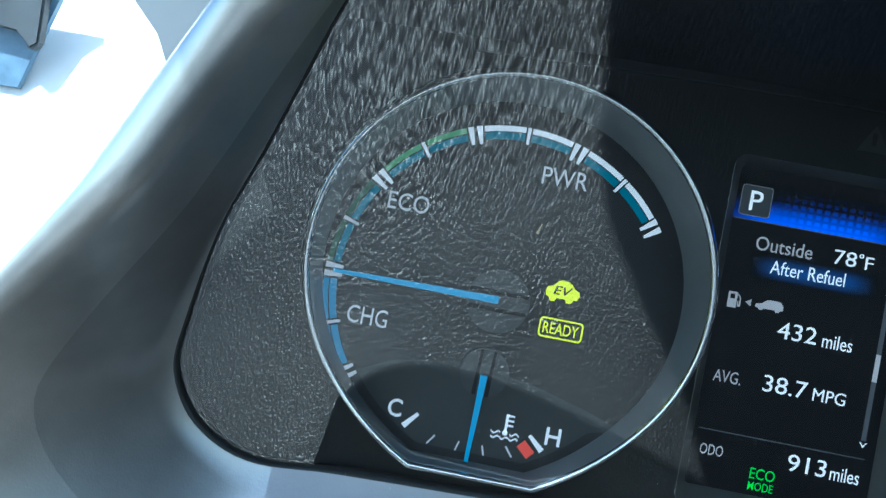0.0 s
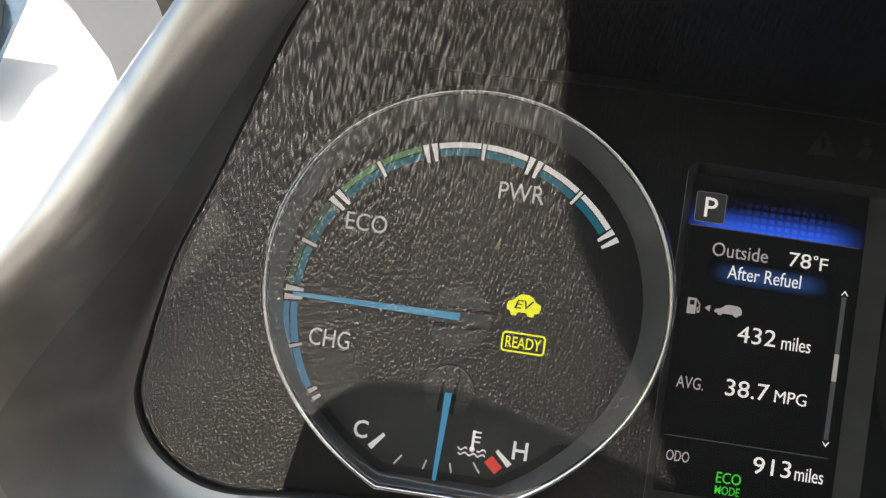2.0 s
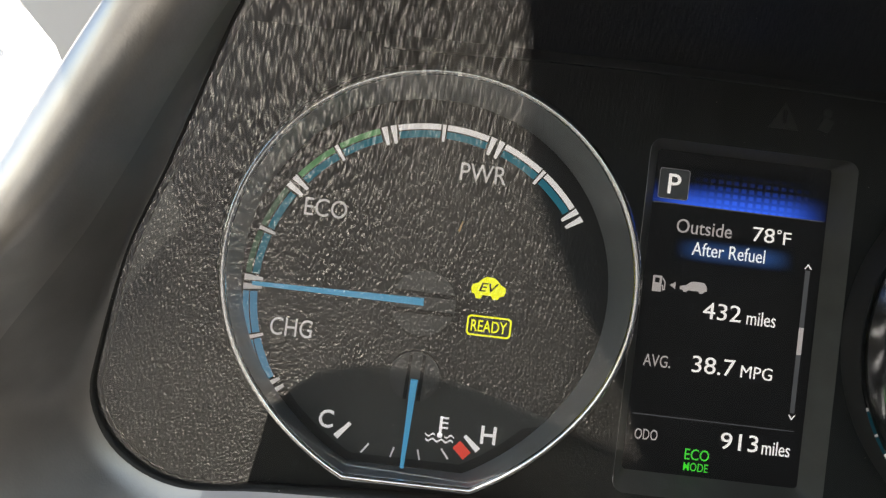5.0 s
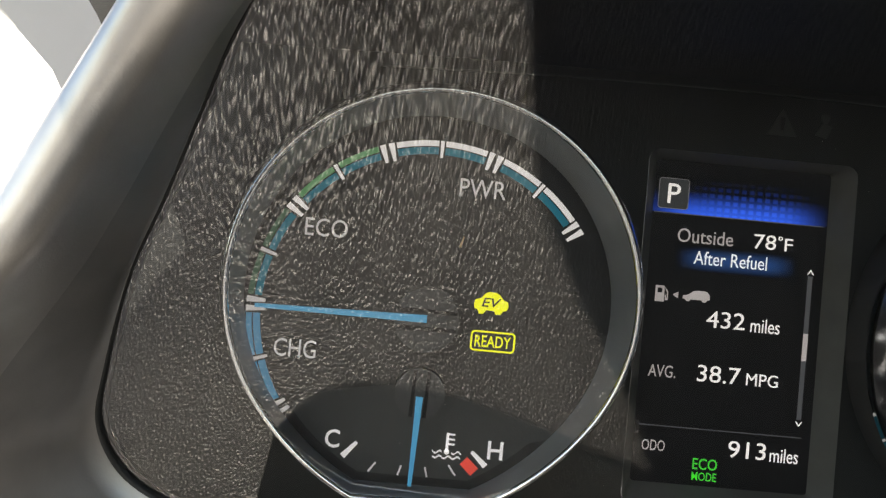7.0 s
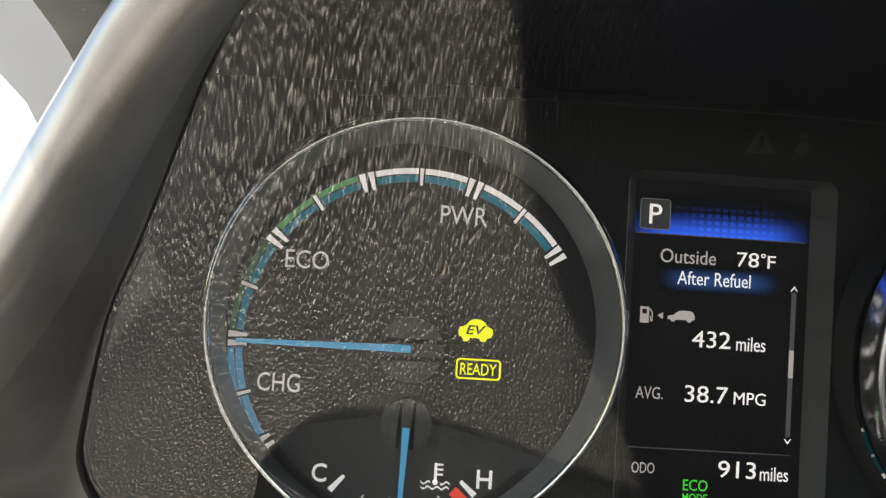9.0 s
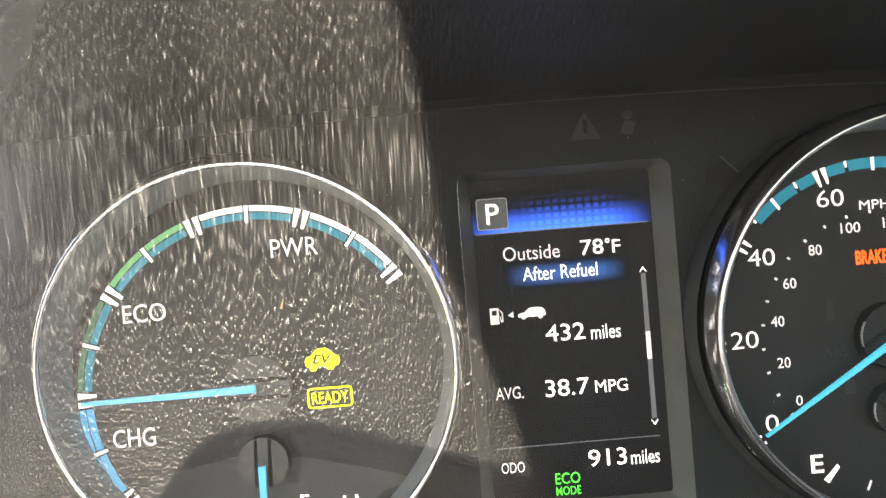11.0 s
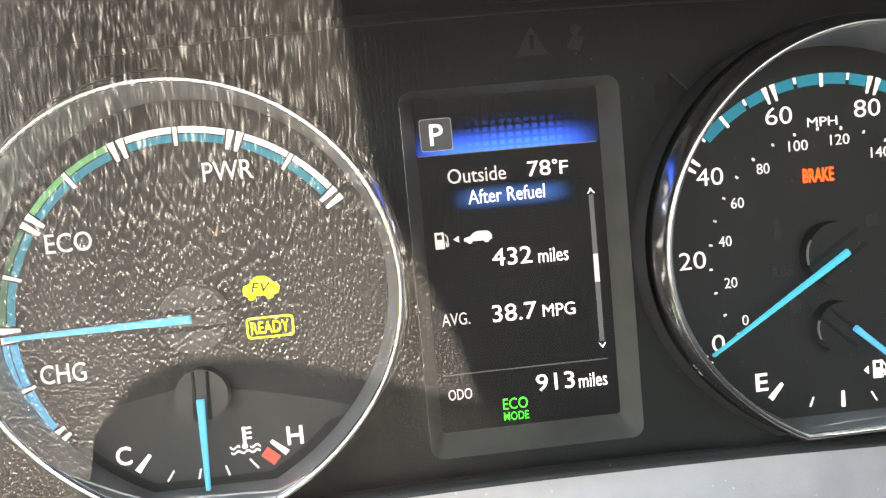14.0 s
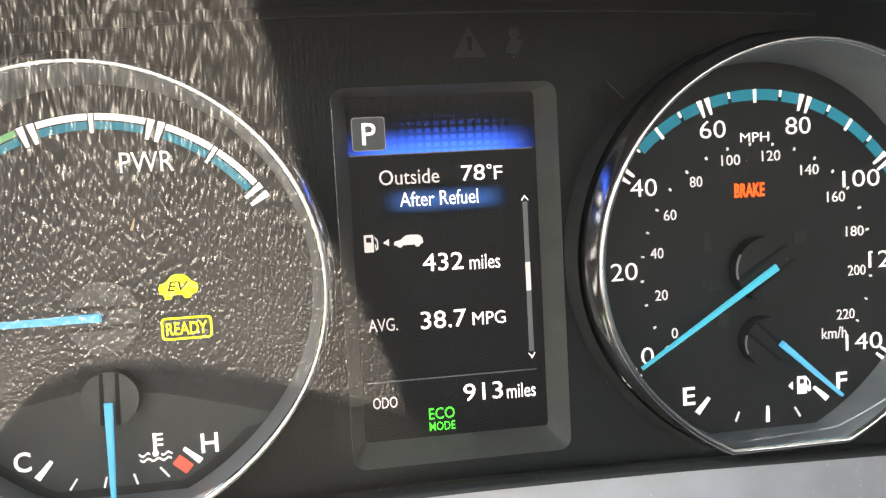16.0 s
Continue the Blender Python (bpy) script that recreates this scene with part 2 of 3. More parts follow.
def frame_slab(outer, inner, y0, y1):
    """A plate with a hole: both outlines have the same number of points."""
    bm = bmesh.new()
    rows = [[bm.verts.new((x, y, z)) for x, z in o] for o, y in ((outer, y0), (inner, y0), (inner, y1), (outer, y1))]
    n = len(outer)
    for k in range(4):
        p, q = rows[k], rows[(k + 1) % 4]
        for i in range(n):
            bm.faces.new((p[i], p[(i + 1) % n], q[(i + 1) % n], q[i]))
    return bm


def lettering(name, words, x, z, height, y, material, parent, width=0.0, slant=0.0, bold=0.0, thick=0.0002):
    """Words as a mesh in the built-in font, centred on (x, z), with that capital height and, if given, total width."""
    cu = bpy.data.curves.new(name, "FONT")
    cu.body, cu.align_x, cu.align_y, cu.extrude, cu.offset, cu.shear = words, "CENTER", "CENTER", thick, bold, slant
    cu.resolution_u = 3
    tmp = bpy.data.objects.new(name, cu)
    me = bpy.data.meshes.new_from_object(tmp)
    bpy.data.objects.remove(tmp)
    xs = [v.co.x for v in me.vertices]
    ys = [v.co.y for v in me.vertices]
    mx, my, w, h = (max(xs) + min(xs)) / 2, (max(ys) + min(ys)) / 2, max(xs) - min(xs), max(ys) - min(ys)
    k = height / h
    kx = width / w if width else k * 0.9
    for v in me.vertices:
        v.co = ((v.co.x - mx) * kx + x, y - (v.co.z / thick) * 0.00008 if thick else y, (v.co.y - my) * k + z)
    me.materials.append(material)
    ob = new(name, me)
    ob.parent = parent
    ob.matrix_parent_inverse = Matrix.Translation(-base_of(parent))
    return ob


# ---- the clear lens and the hood round it ----
MID_X = 0.0905


def lens_depth(x, z):
    """The lens leans towards the driver, more and more towards its top, and bows back a little towards its ends."""
    return -77.474 * z ** 4 - 15.525 * z ** 3 - 2.2188 * z ** 2 - 0.47106 * z - 0.03122 + 0.1931 * ((x - MID_X) ** 2 - MID_X ** 2) - 0.2 * max(0.0, z - 0.042) ** 2


def smooth_loop(points, per=6):
    out, n = [], len(points)
    for i in range(n):
        p0, p1, p2, p3 = (Vector(points[(i + k) % n]) for k in (-1, 0, 1, 2))
        for j in range(per):
            t = j / per
            out.append(0.5 * (2 * p1 + (p2 - p0) * t + (2 * p0 - 5 * p1 + 4 * p2 - p3) * t * t + (3 * p1 - p0 - 3 * p2 + p3) * t ** 3))
    return out


# half of the opening's outline (x, z), from the middle of the bottom round the driver's left to the middle of the top
HALF = [(0.090, -0.0505), (0.040, -0.0515), (0.000, -0.0535), (-0.035, -0.0555), (-0.060, -0.0575), (-0.076, -0.050), (-0.0835, -0.036),
        (-0.0815, -0.020), (-0.0745, 0.005), (-0.064, 0.026), (-0.054, 0.045), (-0.045, 0.060), (-0.034, 0.073), (-0.016, 0.085), (0.015, 0.090), (0.055, 0.092)]
LOOP = HALF + [(0.0905, 0.0925)] + [(2 * MID_X - x, z) for x, z in HALF[:0:-1]]
OPENING = [(p.x, p.y) for p in smooth_loop(LOOP)]
OPENING = [(x * (1 + 0.82 * ((x - MID_X) ** 2 - MID_X ** 2)) if x < 0 else x, z) for x, z in OPENING]


def build_lens():
    bm = bmesh.new()
    nx, nz = 24, 60
    z0, z1 = min(z for x, z in OPENING) - 0.0008, max(z for x, z in OPENING) + 0.0008
    grid = []
    for j in range(nz + 1):
        z = z0 + (z1 - z0) * j / nz
        inside = max(z0 + 0.0012, min(z1 - 0.0012, z))
        cuts = []
        for (xa, za), (xb, zb) in zip(OPENING, OPENING[1:] + OPENING[:1]):
            if (za - inside) * (zb - inside) <= 0 and za != zb:
                cuts.append(xa + (xb - xa) * (inside - za) / (zb - za))
        x0, x1 = min(cuts) - 0.0008, max(cuts) + 0.0008
        xs = [x0 + (x1 - x0) * i / nx for i in range(nx + 1)]
        grid.append([bm.verts.new((x, lens_depth(x, z), z)) for x in xs])
    for j in range(nz):
        for i in range(nx):
            bm.faces.new((grid[j][i], grid[j][i + 1], grid[j + 1][i + 1], grid[j + 1][i]))
    lens = thing("clear_lens", (MID_X, -0.012, -0.058), "clear curved acrylic lens over the gauges with a black edge", "lens")
    ob = part("pane", bm, LENS, lens, "clear acrylic", smooth=True)
    ob.visible_shadow = False
    return lens


lens_cover = build_lens()


def build_hood():
    """The hood round the opening: black lip, inner wall, rounded rim and the outside that falls away."""
    hood = thing("instrument_hood", (MID_X, -0.05, -0.10), "satin grey moulded hood round the instrument cluster", "dashboard hood")
    n = len(OPENING)
    rings, lows = [], []
    for x, z in OPENING:
        y = lens_depth(x, z)
        low = max(0.0, min(1.0, (-0.030 - z) / 0.024))          # 1 along the bottom
        low = low * low * (3 - 2 * low)
        end = max(0.0, min(1.0, (0.186 - abs(x - MID_X)) / 0.030))   # 0 near the ends of the bottom edge
        low *= end * end * (3 - 2 * end)
        wide = max(0.0, min(1.0, (0.014 - z) / 0.065))
        wide = wide * wide * (3 - 2 * wide)
        high = max(0.0, min(1.0, (z - 0.06) / 0.025)) * max(0.0, min(1.0, (0.120 - abs(x - MID_X)) / 0.035))
        over = -0.058 - y
        reach = 0.072 + 0.5 * (over + math.sqrt(over * over + 0.0004)) - 0.002
        out = Vector((x - MID_X, 0, (z - 0.015) * 1.6))
        out.normalize()
        rim_side = Vector((x, -reach - 0.015 * high + 0.022 * wide, z)) + out * (0.0060 + 0.052 * wide - 0.35 * (reach - 0.072))
        rim_low = Vector((x, -0.030, z - 0.056))
        rim = rim_side.lerp(rim_low, low)
        start = Vector((x, y - 0.001, z)) + out * (0.0004 + 0.0013 * max(0.0, min(1.0, -z / 0.05)))
        row = [Vector((x, y + 0.004, z)) - out * 0.0005, Vector((x, y - 0.0010, z)), start]
        for k in range(1, 9):
            t = k / 8
            p = start.lerp(rim, t)
            p -= out * (0.002 * math.sin(math.pi * t) * (1 - low) * (1 - high))
            row.append(p)
        lean = 0.9 * (1 - low) * math.atan2(max(0.0, (rim - start).dot(out)), max(0.0001, start.y - rim.y))   # the roll runs on from the wall
        r = 0.0075 * (1 - 0.60 * low)
        for k in range(1, 9):
            a = lean + (math.pi * (1 - 0.55 * low) - lean) * k / 8
            row.append(rim + out * (r * (math.cos(lean) - math.cos(a))) + Vector((0, -1, 0)) * (r * (math.sin(a) - math.sin(lean))))
        row.append(row[-1] + (Vector((0, 0.06, 0)) + out * 0.004) * (1 - low) + Vector((0, 0.002, -0.05)) * low)
        rings.append(row)
        lows.append(z < -0.045 and -0.050 < x < 2 * MID_X + 0.050)
    m = len(rings[0])

    whole = bmesh.new()
    grid = [[whole.verts.new(p) for p in row] for row in rings]
    for i in range(n):
        for k in range(m - 1):
            whole.faces.new((grid[i][k], grid[i][k + 1], grid[(i + 1) % n][k + 1], grid[(i + 1) % n][k]))
    whole.normal_update()
    flow = {tuple(round(c, 5) for c in v.co): v.normal.copy() for v in whole.verts}
    whole.free()

    def flowing(ob):
        """The parts of the hood are one moulding to the eye: their shading runs on across the joints."""
        me = ob.data
        out = []
        for v in me.vertices:
            nv = flow[tuple(round(c, 5) for c in v.co)]
            out.append(nv if nv.dot(v.normal) > 0 else -nv)
        me.normals_split_custom_set_from_vertices(out)

    def band(a, b, bottom=None):
        bm = bmesh.new()
        vs = [[bm.verts.new(row[k]) for k in range(a, b + 1)] for row in rings]
        for i in range(n):
            if bottom is not None and lows[i] != bottom:
                continue
            for k in range(b - a):
                bm.faces.new((vs[i][k], vs[i][k + 1], vs[(i + 1) % n][k + 1], vs[(i + 1) % n][k]))
        bmesh.ops.delete(bm, geom=[v for v in bm.verts if not v.link_faces], context="VERTS")
        return bm

    part("edge_seal", band(0, 2), BLACK_PLASTIC, lens_cover, "thin black seal", smooth=True)
    flowing(part("inner_wall", band(2, 7, False), SHADED_SATIN, hood, "satin inner wall with its shade in the colour", smooth=True))
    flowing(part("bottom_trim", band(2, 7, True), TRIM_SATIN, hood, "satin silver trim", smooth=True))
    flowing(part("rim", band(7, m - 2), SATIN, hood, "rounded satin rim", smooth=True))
    part("outer_skin", band(m - 2, m - 1), SATIN, hood, smooth=True)
    return hood


build_hood()

# ---- the face plate behind the lens ----
SCREEN_HOLE = (0.0605, 0.1222, -0.0478, 0.0558)


def build_face():
    face = thing("cluster_face", (MID_X, 0.004, -0.07), "black moulded face plate behind the gauges", "face plate")
    x0, x1, z0, z1 = SCREEN_HOLE
    inner = rounded(x0, x1, z0, z1, 0.0035)
    outer = rounded(-0.1005, 2 * MID_X + 0.1005, -0.075, 0.0900, 0.055)
    part("plate", frame_slab(outer, inner, 0.0, 0.004), FACE_PLASTIC, face)
    bm = bmesh.new()
    rows = []
    for j in range(9):
        t = j / 8
        rows.append([bm.verts.new((-0.10 + 0.0381 * i, 0.0 - 0.119 * t ** 1.4, 0.0735 + 0.004 * math.sin(i * math.pi / 10) * (1 - t) + 0.0255 * t)) for i in range(11)])
    for j in range(8):
        for i in range(10):
            bm.faces.new((rows[j][i], rows[j][i + 1], rows[j + 1][i + 1], rows[j + 1][i]))
    part("upper_cowl", bm, COWL_PLASTIC, face, smooth=True)
    # the cowl seam: a paler line painted for the light its edge catches
    seam = [(-0.02 + 0.005 * i, 0.0702 + 0.0044 * math.sin(math.pi * (i + 6) / 56)) for i in range(45)]
    part("cowl_seam_light", slab([(x, z + 0.0004) for x, z in seam] + [(x, z) for x, z in reversed(seam)], -0.0012, 0.0), UNLIT, face, "cowl seam with the light on its edge painted in")
    bm = bmesh.new()
    rows = []
    for j in range(3):
        t = j / 2
        rows.append([bm.verts.new((-0.10 + 0.0381 * i, 0.0 - 0.0055 * t, -0.058 - 0.002 * t)) for i in range(11)])
    for j in range(2):
        for i in range(10):
            bm.faces.new((rows[j][i], rows[j][i + 1], rows[j + 1][i + 1], rows[j + 1][i]))
    part("lower_ledge", bm, BLACK_PLASTIC, face)
    for sx, name in ((-0.0985, "side_wall"), (2 * MID_X + 0.0985, "side_wall")):
        part(name, box(sx - 0.002, sx + 0.002, -0.020, 0.004, -0.060, 0.015), BLACK_PLASTIC, face)
    # unlit tell-tales
    tri = [(0.0986 + 0.0052 * math.cos(a), 0.0655 + 0.0052 * math.sin(a)) for a in (radians(90), radians(210), radians(330))]
    part("warning_symbol", slab(tri, -0.0004, 0.0), UNLIT, face, "unlit triangle symbol")
    part("symbol_stem", slab([(0.0981, 0.0645), (0.0991, 0.0645), (0.0993, 0.0683), (0.0979, 0.0683)], -0.0006, -0.0003), SLOT_BLACK, face)
    part("belt_symbol", slab(disc(0.1112, 0.0690, 0.0014, 12), -0.0004, 0.0), UNLIT, face)
    part("belt_symbol", slab([(0.1085, 0.0640), (0.1120, 0.0632), (0.1135, 0.0668), (0.1105, 0.0676)], -0.0004, 0.0), UNLIT, face)
    arrow = [(0.1415, 0.0500), (0.1365, 0.0550), (0.1365, 0.0525), (0.1325, 0.0525), (0.1325, 0.0475), (0.1365, 0.0475), (0.1365, 0.0450)]
    part("turn_arrow", slab(arrow, -0.0004, 0.0), SLOT_BLACK, face, "unlit black arrow symbol")
    # light on the arrow's upper edge, painted as a paler line
    part("arrow_edge_light", slab(stroke((0.1366, 0.0551), (0.1416, 0.0501), 0.0004, 0.0004), -0.0006, -0.0003), LIT_EDGE, face)
    return face


build_face()


# ---- gauges ----
def ring_outline(cx, grow=0.0):
    """The gauge ring: a circle that runs out into a short flat foot."""
    r, zf, half = 0.0545 + grow, -0.0552 - grow, 0.0172 + grow * 0.3
    corner, corner_r = math.degrees(math.atan2(zf, half)), math.hypot(zf, half)
    a0, a1 = corner, 180 - corner
    pts = []
    for i in range(113):
        a = a0 + (a1 - a0) * i / 112
        near = max(0.0, 1 - min(a - a0, a1 - a) / 38)          # eases out of the circle towards the corners
        pts.append(polar(cx, 0.0, r + (corner_r - r) * near * near, a))
    for i in range(1, 4):
        pts.append((cx - half + 2 * half * i / 4, zf))
    return pts


TILT = radians(6.6)


def on_ring(x, w, lift):
    """From the ring's own plane (x, w) and its lift towards the driver to the world."""
    return Vector((x, -0.0155 - w * math.sin(TILT) - lift * math.cos(TILT), 0.0071 + w * math.cos(TILT) - lift * math.sin(TILT)))


def ring_parts(cx, gauge):
    profile = [(-0.0004, 0.0048), (-0.0003, 0.0055), (0.0001, 0.0059), (0.0006, 0.0060), (0.0011, 0.0057), (0.0016, 0.0049), (0.0021, 0.0035), (0.0026, 0.0012), (0.0030, -0.0040)]
    bm = bmesh.new()
    rows = []
    for g, lift in profile:
        rows.append([bm.verts.new(on_ring(x, w, lift)) for x, w in ring_outline(cx + 0.0010, g)])
    n = len(rows[0])
    for k in range(len(rows) - 1):
        for i in range(n):
            bm.faces.new((rows[k][i], rows[k][(i + 1) % n], rows[k + 1][(i + 1) % n], rows[k + 1][i]))
    part("chrome_ring", bm, CHROME, gauge, "polished chrome ring with a flat foot", smooth=True)
    bm = bmesh.new()
    top = [bm.verts.new(on_ring(x, w, 0.0051)) for x, w in ring_outline(cx + 0.0010, -0.00035)]
    low = [bm.verts.new((x, 0.0, 0.0060 + w)) for x, w in ring_outline(cx, -0.0018)]
    for i in range(n):
        bm.faces.new((top[i], top[(i + 1) % n], low[(i + 1) % n], low[i]))
    part("inner_wall", bm, WALL_GREY, gauge, "grey inner wall", smooth=True)
    bm = bmesh.new()
    top = [bm.verts.new(on_ring(x, w, -0.004)) for x, w in ring_outline(cx, 0.0031)]
    low = [bm.verts.new((x, 0.0, 0.0060 + w)) for x, w in ring_outline(cx, 0.0034)]
    for i in range(n):
        bm.faces.new((top[i], top[(i + 1) % n], low[(i + 1) % n], low[i]))
    part("outer_wall", bm, COLLAR_PLASTIC, gauge, smooth=True)
    part("dial_face", slab([(x, 0.0060 + w) for x, w in ring_outline(cx, -0.0016)], -0.0010, 0.0), DIAL_BLACK, gauge, "matt black dial")


def hub_part(name, cx, cz, r, gauge, slot_deg, material=None):
    bm = slab(disc(cx, cz, r), -0.0058, -0.001)
    bmesh.ops.bevel(bm, geom=[e for e in bm.edges if all(v.co.y < -0.005 for v in e.verts)], offset=0.0005, segments=2, affect="EDGES")
    hub = part(name, bm, material or HUB_PLASTIC, gauge, "dark grey round needle cap", smooth=False)
    d = Vector((math.cos(radians(slot_deg)), math.sin(radians(slot_deg))))
    s = Vector((-d.y, d.x))
    for side in (-1, 1):
        a = Vector((cx, cz)) + s * side * r * 0.27 - d * r * 0.93
        b = Vector((cx, cz)) + s * side * r * 0.27 + d * r * 0.93
        part("slot", slab(stroke(a, b, r * 0.11, r * 0.16), -0.0061, -0.0052), SLOT_BLACK, hub)
    return hub


def needle_part(name, p, q, w0, w1, material, gauge, y=-0.0085):
    bm = slab(stroke(p, q, w0, w1), y, y + 0.0014)
    bmesh.ops.bevel(bm, geom=[e for e in bm.edges if all(v.co.y < y + 0.0005 for v in e.verts)], offset=0.0002, segments=2, affect="EDGES")
    return part(name, bm, material, gauge, "glowing blue needle")


Y_MARK = -0.0013


def mark(name, outline, material, gauge, label="", y=Y_MARK):
    return part(name, slab(outline, y, -0.0009), material, gauge, label)


def pump_icon(x, z, h, y, material, parent, name="fuel_symbol"):
    w = h * 0.55
    ob = part(name, frame_slab([(x - w / 2, z + h / 2), (x - w / 2, z - h / 2), (x + w / 2, z - h / 2), (x + w / 2, z + h / 2)],
                               [(x - w * 0.28, z + h * 0.36), (x - w * 0.28, z + h * 0.06), (x + w * 0.28, z + h * 0.06), (x + w * 0.28, z + h * 0.36)], y - 0.0001, y + 0.0002), material, parent)
    part("hose", slab([(x + w * 0.62, z + h * 0.40), (x + w * 0.95, z + h * 0.15), (x + w * 0.95, z - h * 0.36), (x + w * 0.68, z - h * 0.40), (x + w * 0.60, z - h * 0.05),
                       (x + w * 0.70, z - h * 0.05), (x + w * 0.76, z - h * 0.30), (x + w * 0.84, z - h * 0.28), (x + w * 0.84, z + h * 0.13), (x + w * 0.56, z + h * 0.36)], y - 0.0001, y + 0.0002), material, ob)
    return ob


def small_gauge_ticks(cx, gauge, material):
    """The short scale along the flat foot of each dial."""
    mark("scale_mark", stroke((cx - 0.0204, -0.0410), (cx - 0.0166, -0.0367), 0.0017, 0.0010), material, gauge)
    mark("scale_mark", stroke((cx + 0.0206, -0.0404), (cx + 0.0164, -0.0366), 0.0017, 0.0010), material, gauge)


def build_power_gauge():
    g = thing("power_gauge", (0, 0, -0.05), "round hybrid power gauge in a chrome ring with a black dial", "gauge", "gauges of the cluster")
    ring_parts(0.0, g)
    rim = [(x, 0.0052 + w) for x, w in ring_outline(0.0, -0.0050)]
    # top edge of the lighter lower field, laid below the cover bay's mirrored arc
    crest = [(0.0425, -0.0300), (0.030, -0.0262), (0.012, -0.0215), (-0.008, -0.0195), (-0.026, -0.0225), (-0.037, -0.0275)]
    field = [p for p in rim[:113] if p[0] > 0 and p[1] < -0.031] + crest + [p for p in rim[:113] if p[0] < 0 and p[1] < -0.031] + rim[113:]
    field = [(x, max(z, -0.0462)) for x, z in field]
    mark("sub_dial", field, SUB_DIAL, g, "dark grey temperature dial", -0.0011)
    for a0, a1, outer, inner in ((36, 54, WHITE_MARK, TEAL), (54, 72, WHITE_MARK, TEAL), (72, 90, WHITE_MARK, TEAL), (90, 108, WHITE_MARK, TEAL),
                                 (108, 126, GREEN_MARK, TEAL), (126, 144, GREEN_MARK, TEAL), (144, 162, GREEN_DARK, TEAL), (162, 180, GREEN_DARK, TEAL),
                                 (180, 198, BLUE_MARK, BLUE_MARK), (198, 216, BLUE_MARK, BLUE_MARK)):
        lo = 3.0 if a0 % 36 == 0 else 1.1
        hi = 3.0 if a1 % 36 == 0 else 1.1
        mark("arc_segment", arc_band(0, 0, 0.0500, 0.0516, a0 + lo, a1 - hi), outer, g)
        mark("arc_segment", arc_band(0, 0, 0.0476, 0.0496, a0 + lo, a1 - hi), inner, g)
    for a in (36, 72, 108, 144, 180, 216):
        for s in (-1.45, 1.45):
            mark("double_mark", wedge(0, 0, 0.0464, 0.0517, a + s, 0.0009, 0.0018), WHITE_MARK if a < 150 else DIM_MARK, g)
    for a in (54, 90, 126, 162, 198):
        mark("single_mark", wedge(0, 0, 0.0467, 0.0516, a, 0.0008, 0.0011), WHITE_MARK if a < 150 else DIM_MARK, g)
    for words, x, z, w in (("ECO", -0.0310, 0.0235, 0.0122), ("PWR", 0.0128, 0.0388, 0.0134), ("CHG", -0.0367, -0.0116, 0.0120)):
        lettering("dial_lettering", words, x, z, 0.0052, Y_MARK, DIM_MARK, g, width=w)
    lettering("dial_lettering", "C", -0.0236, -0.0362, 0.0052, Y_MARK, WHITE_MARK, g, width=0.0042, bold=0.012)
    lettering("dial_lettering", "H", 0.0231, -0.0357, 0.0052, Y_MARK, WHITE_MARK, g, width=0.0044, bold=0.012)
    small_gauge_ticks(0.0, g, WHITE_MARK)
    for x, z, dx in ((-0.0117, -0.0433, 0.0010), (-0.0038, -0.0436, 0.0004), (0.0038, -0.0435, -0.0004), (0.0112, -0.0424, -0.0011)):
        mark("scale_mark", stroke((x - dx, z - 0.0014), (x + dx, z + 0.0014), 0.0005, 0.0005), DIM_MARK, g)
    mark("red_zone", stroke((0.0143, -0.0393), (0.0176, -0.0423), 0.0030, 0.0030), RED_MARK, g, "red hot zone mark")
    # coolant symbol
    tx, tz = 0.0092, -0.0354
    sym = mark("coolant_symbol", stroke((tx, tz - 0.0018), (tx, tz + 0.0036), 0.0008, 0.0008), WHITE_MARK, g)
    mark("bulb", disc(tx, tz - 0.0018, 0.0008, 14), WHITE_MARK, sym)
    for k in range(3):
        mark("notch", stroke((tx, tz + 0.0032 - 0.0014 * k), (tx + 0.0021, tz + 0.0032 - 0.0014 * k), 0.0005, 0.0005), WHITE_MARK, sym)
    for row, zz in ((0, tz - 0.0020), (1, tz - 0.0034)):
        for x0, x1 in (((tx - 0.0042, tx - 0.0014), (tx + 0.0014, tx + 0.0042)) if row == 0 else ((tx - 0.0040, tx + 0.0040),)):
            up, dn = [], []
            for i in range(17):
                x = x0 + (x1 - x0) * i / 16
                z = zz + 0.00038 * math.sin((x - tx) / 0.0026 * 2 * math.pi)
                up.append((x, z + 0.00026))
                dn.append((x, z - 0.00026))
            mark("wave", up + dn[::-1], WHITE_MARK, sym)
    # lamps
    car = []
    for x, z in ((-1, -0.05), (-0.93, 0.18), (-0.62, 0.30), (-0.34, 0.62), (-0.12, 0.70), (0.25, 0.68), (0.50, 0.52), (0.66, 0.30), (0.95, 0.16), (1, -0.10), (0.90, -0.36), (0.70, -0.40),
                 (0.56, -0.62), (0.30, -0.62), (0.18, -0.42), (-0.30, -0.42), (-0.42, -0.64), (-0.68, -0.64), (-0.78, -0.40), (-0.95, -0.34)):
        car.append((0.0182 + 0.0050 * x, 0.0061 + 0.0048 * z))
    ev = mark("ev_lamp", car, YELLOW, g, "lit yellow car-shaped lamp")
    lettering("ev_lettering", "EV", 0.0182, 0.0064, 0.0026, Y_MARK - 0.0002, SLOT_BLACK, ev, width=0.0056, slant=0.25, bold=0.01)
    ready = part("ready_lamp", frame_slab(rounded(0.0131, 0.0260, -0.0077, -0.0018, 0.0012), rounded(0.0136, 0.0255, -0.0072, -0.0023, 0.0008), Y_MARK, -0.0009), YELLOW, g, "lit yellow outlined lamp")
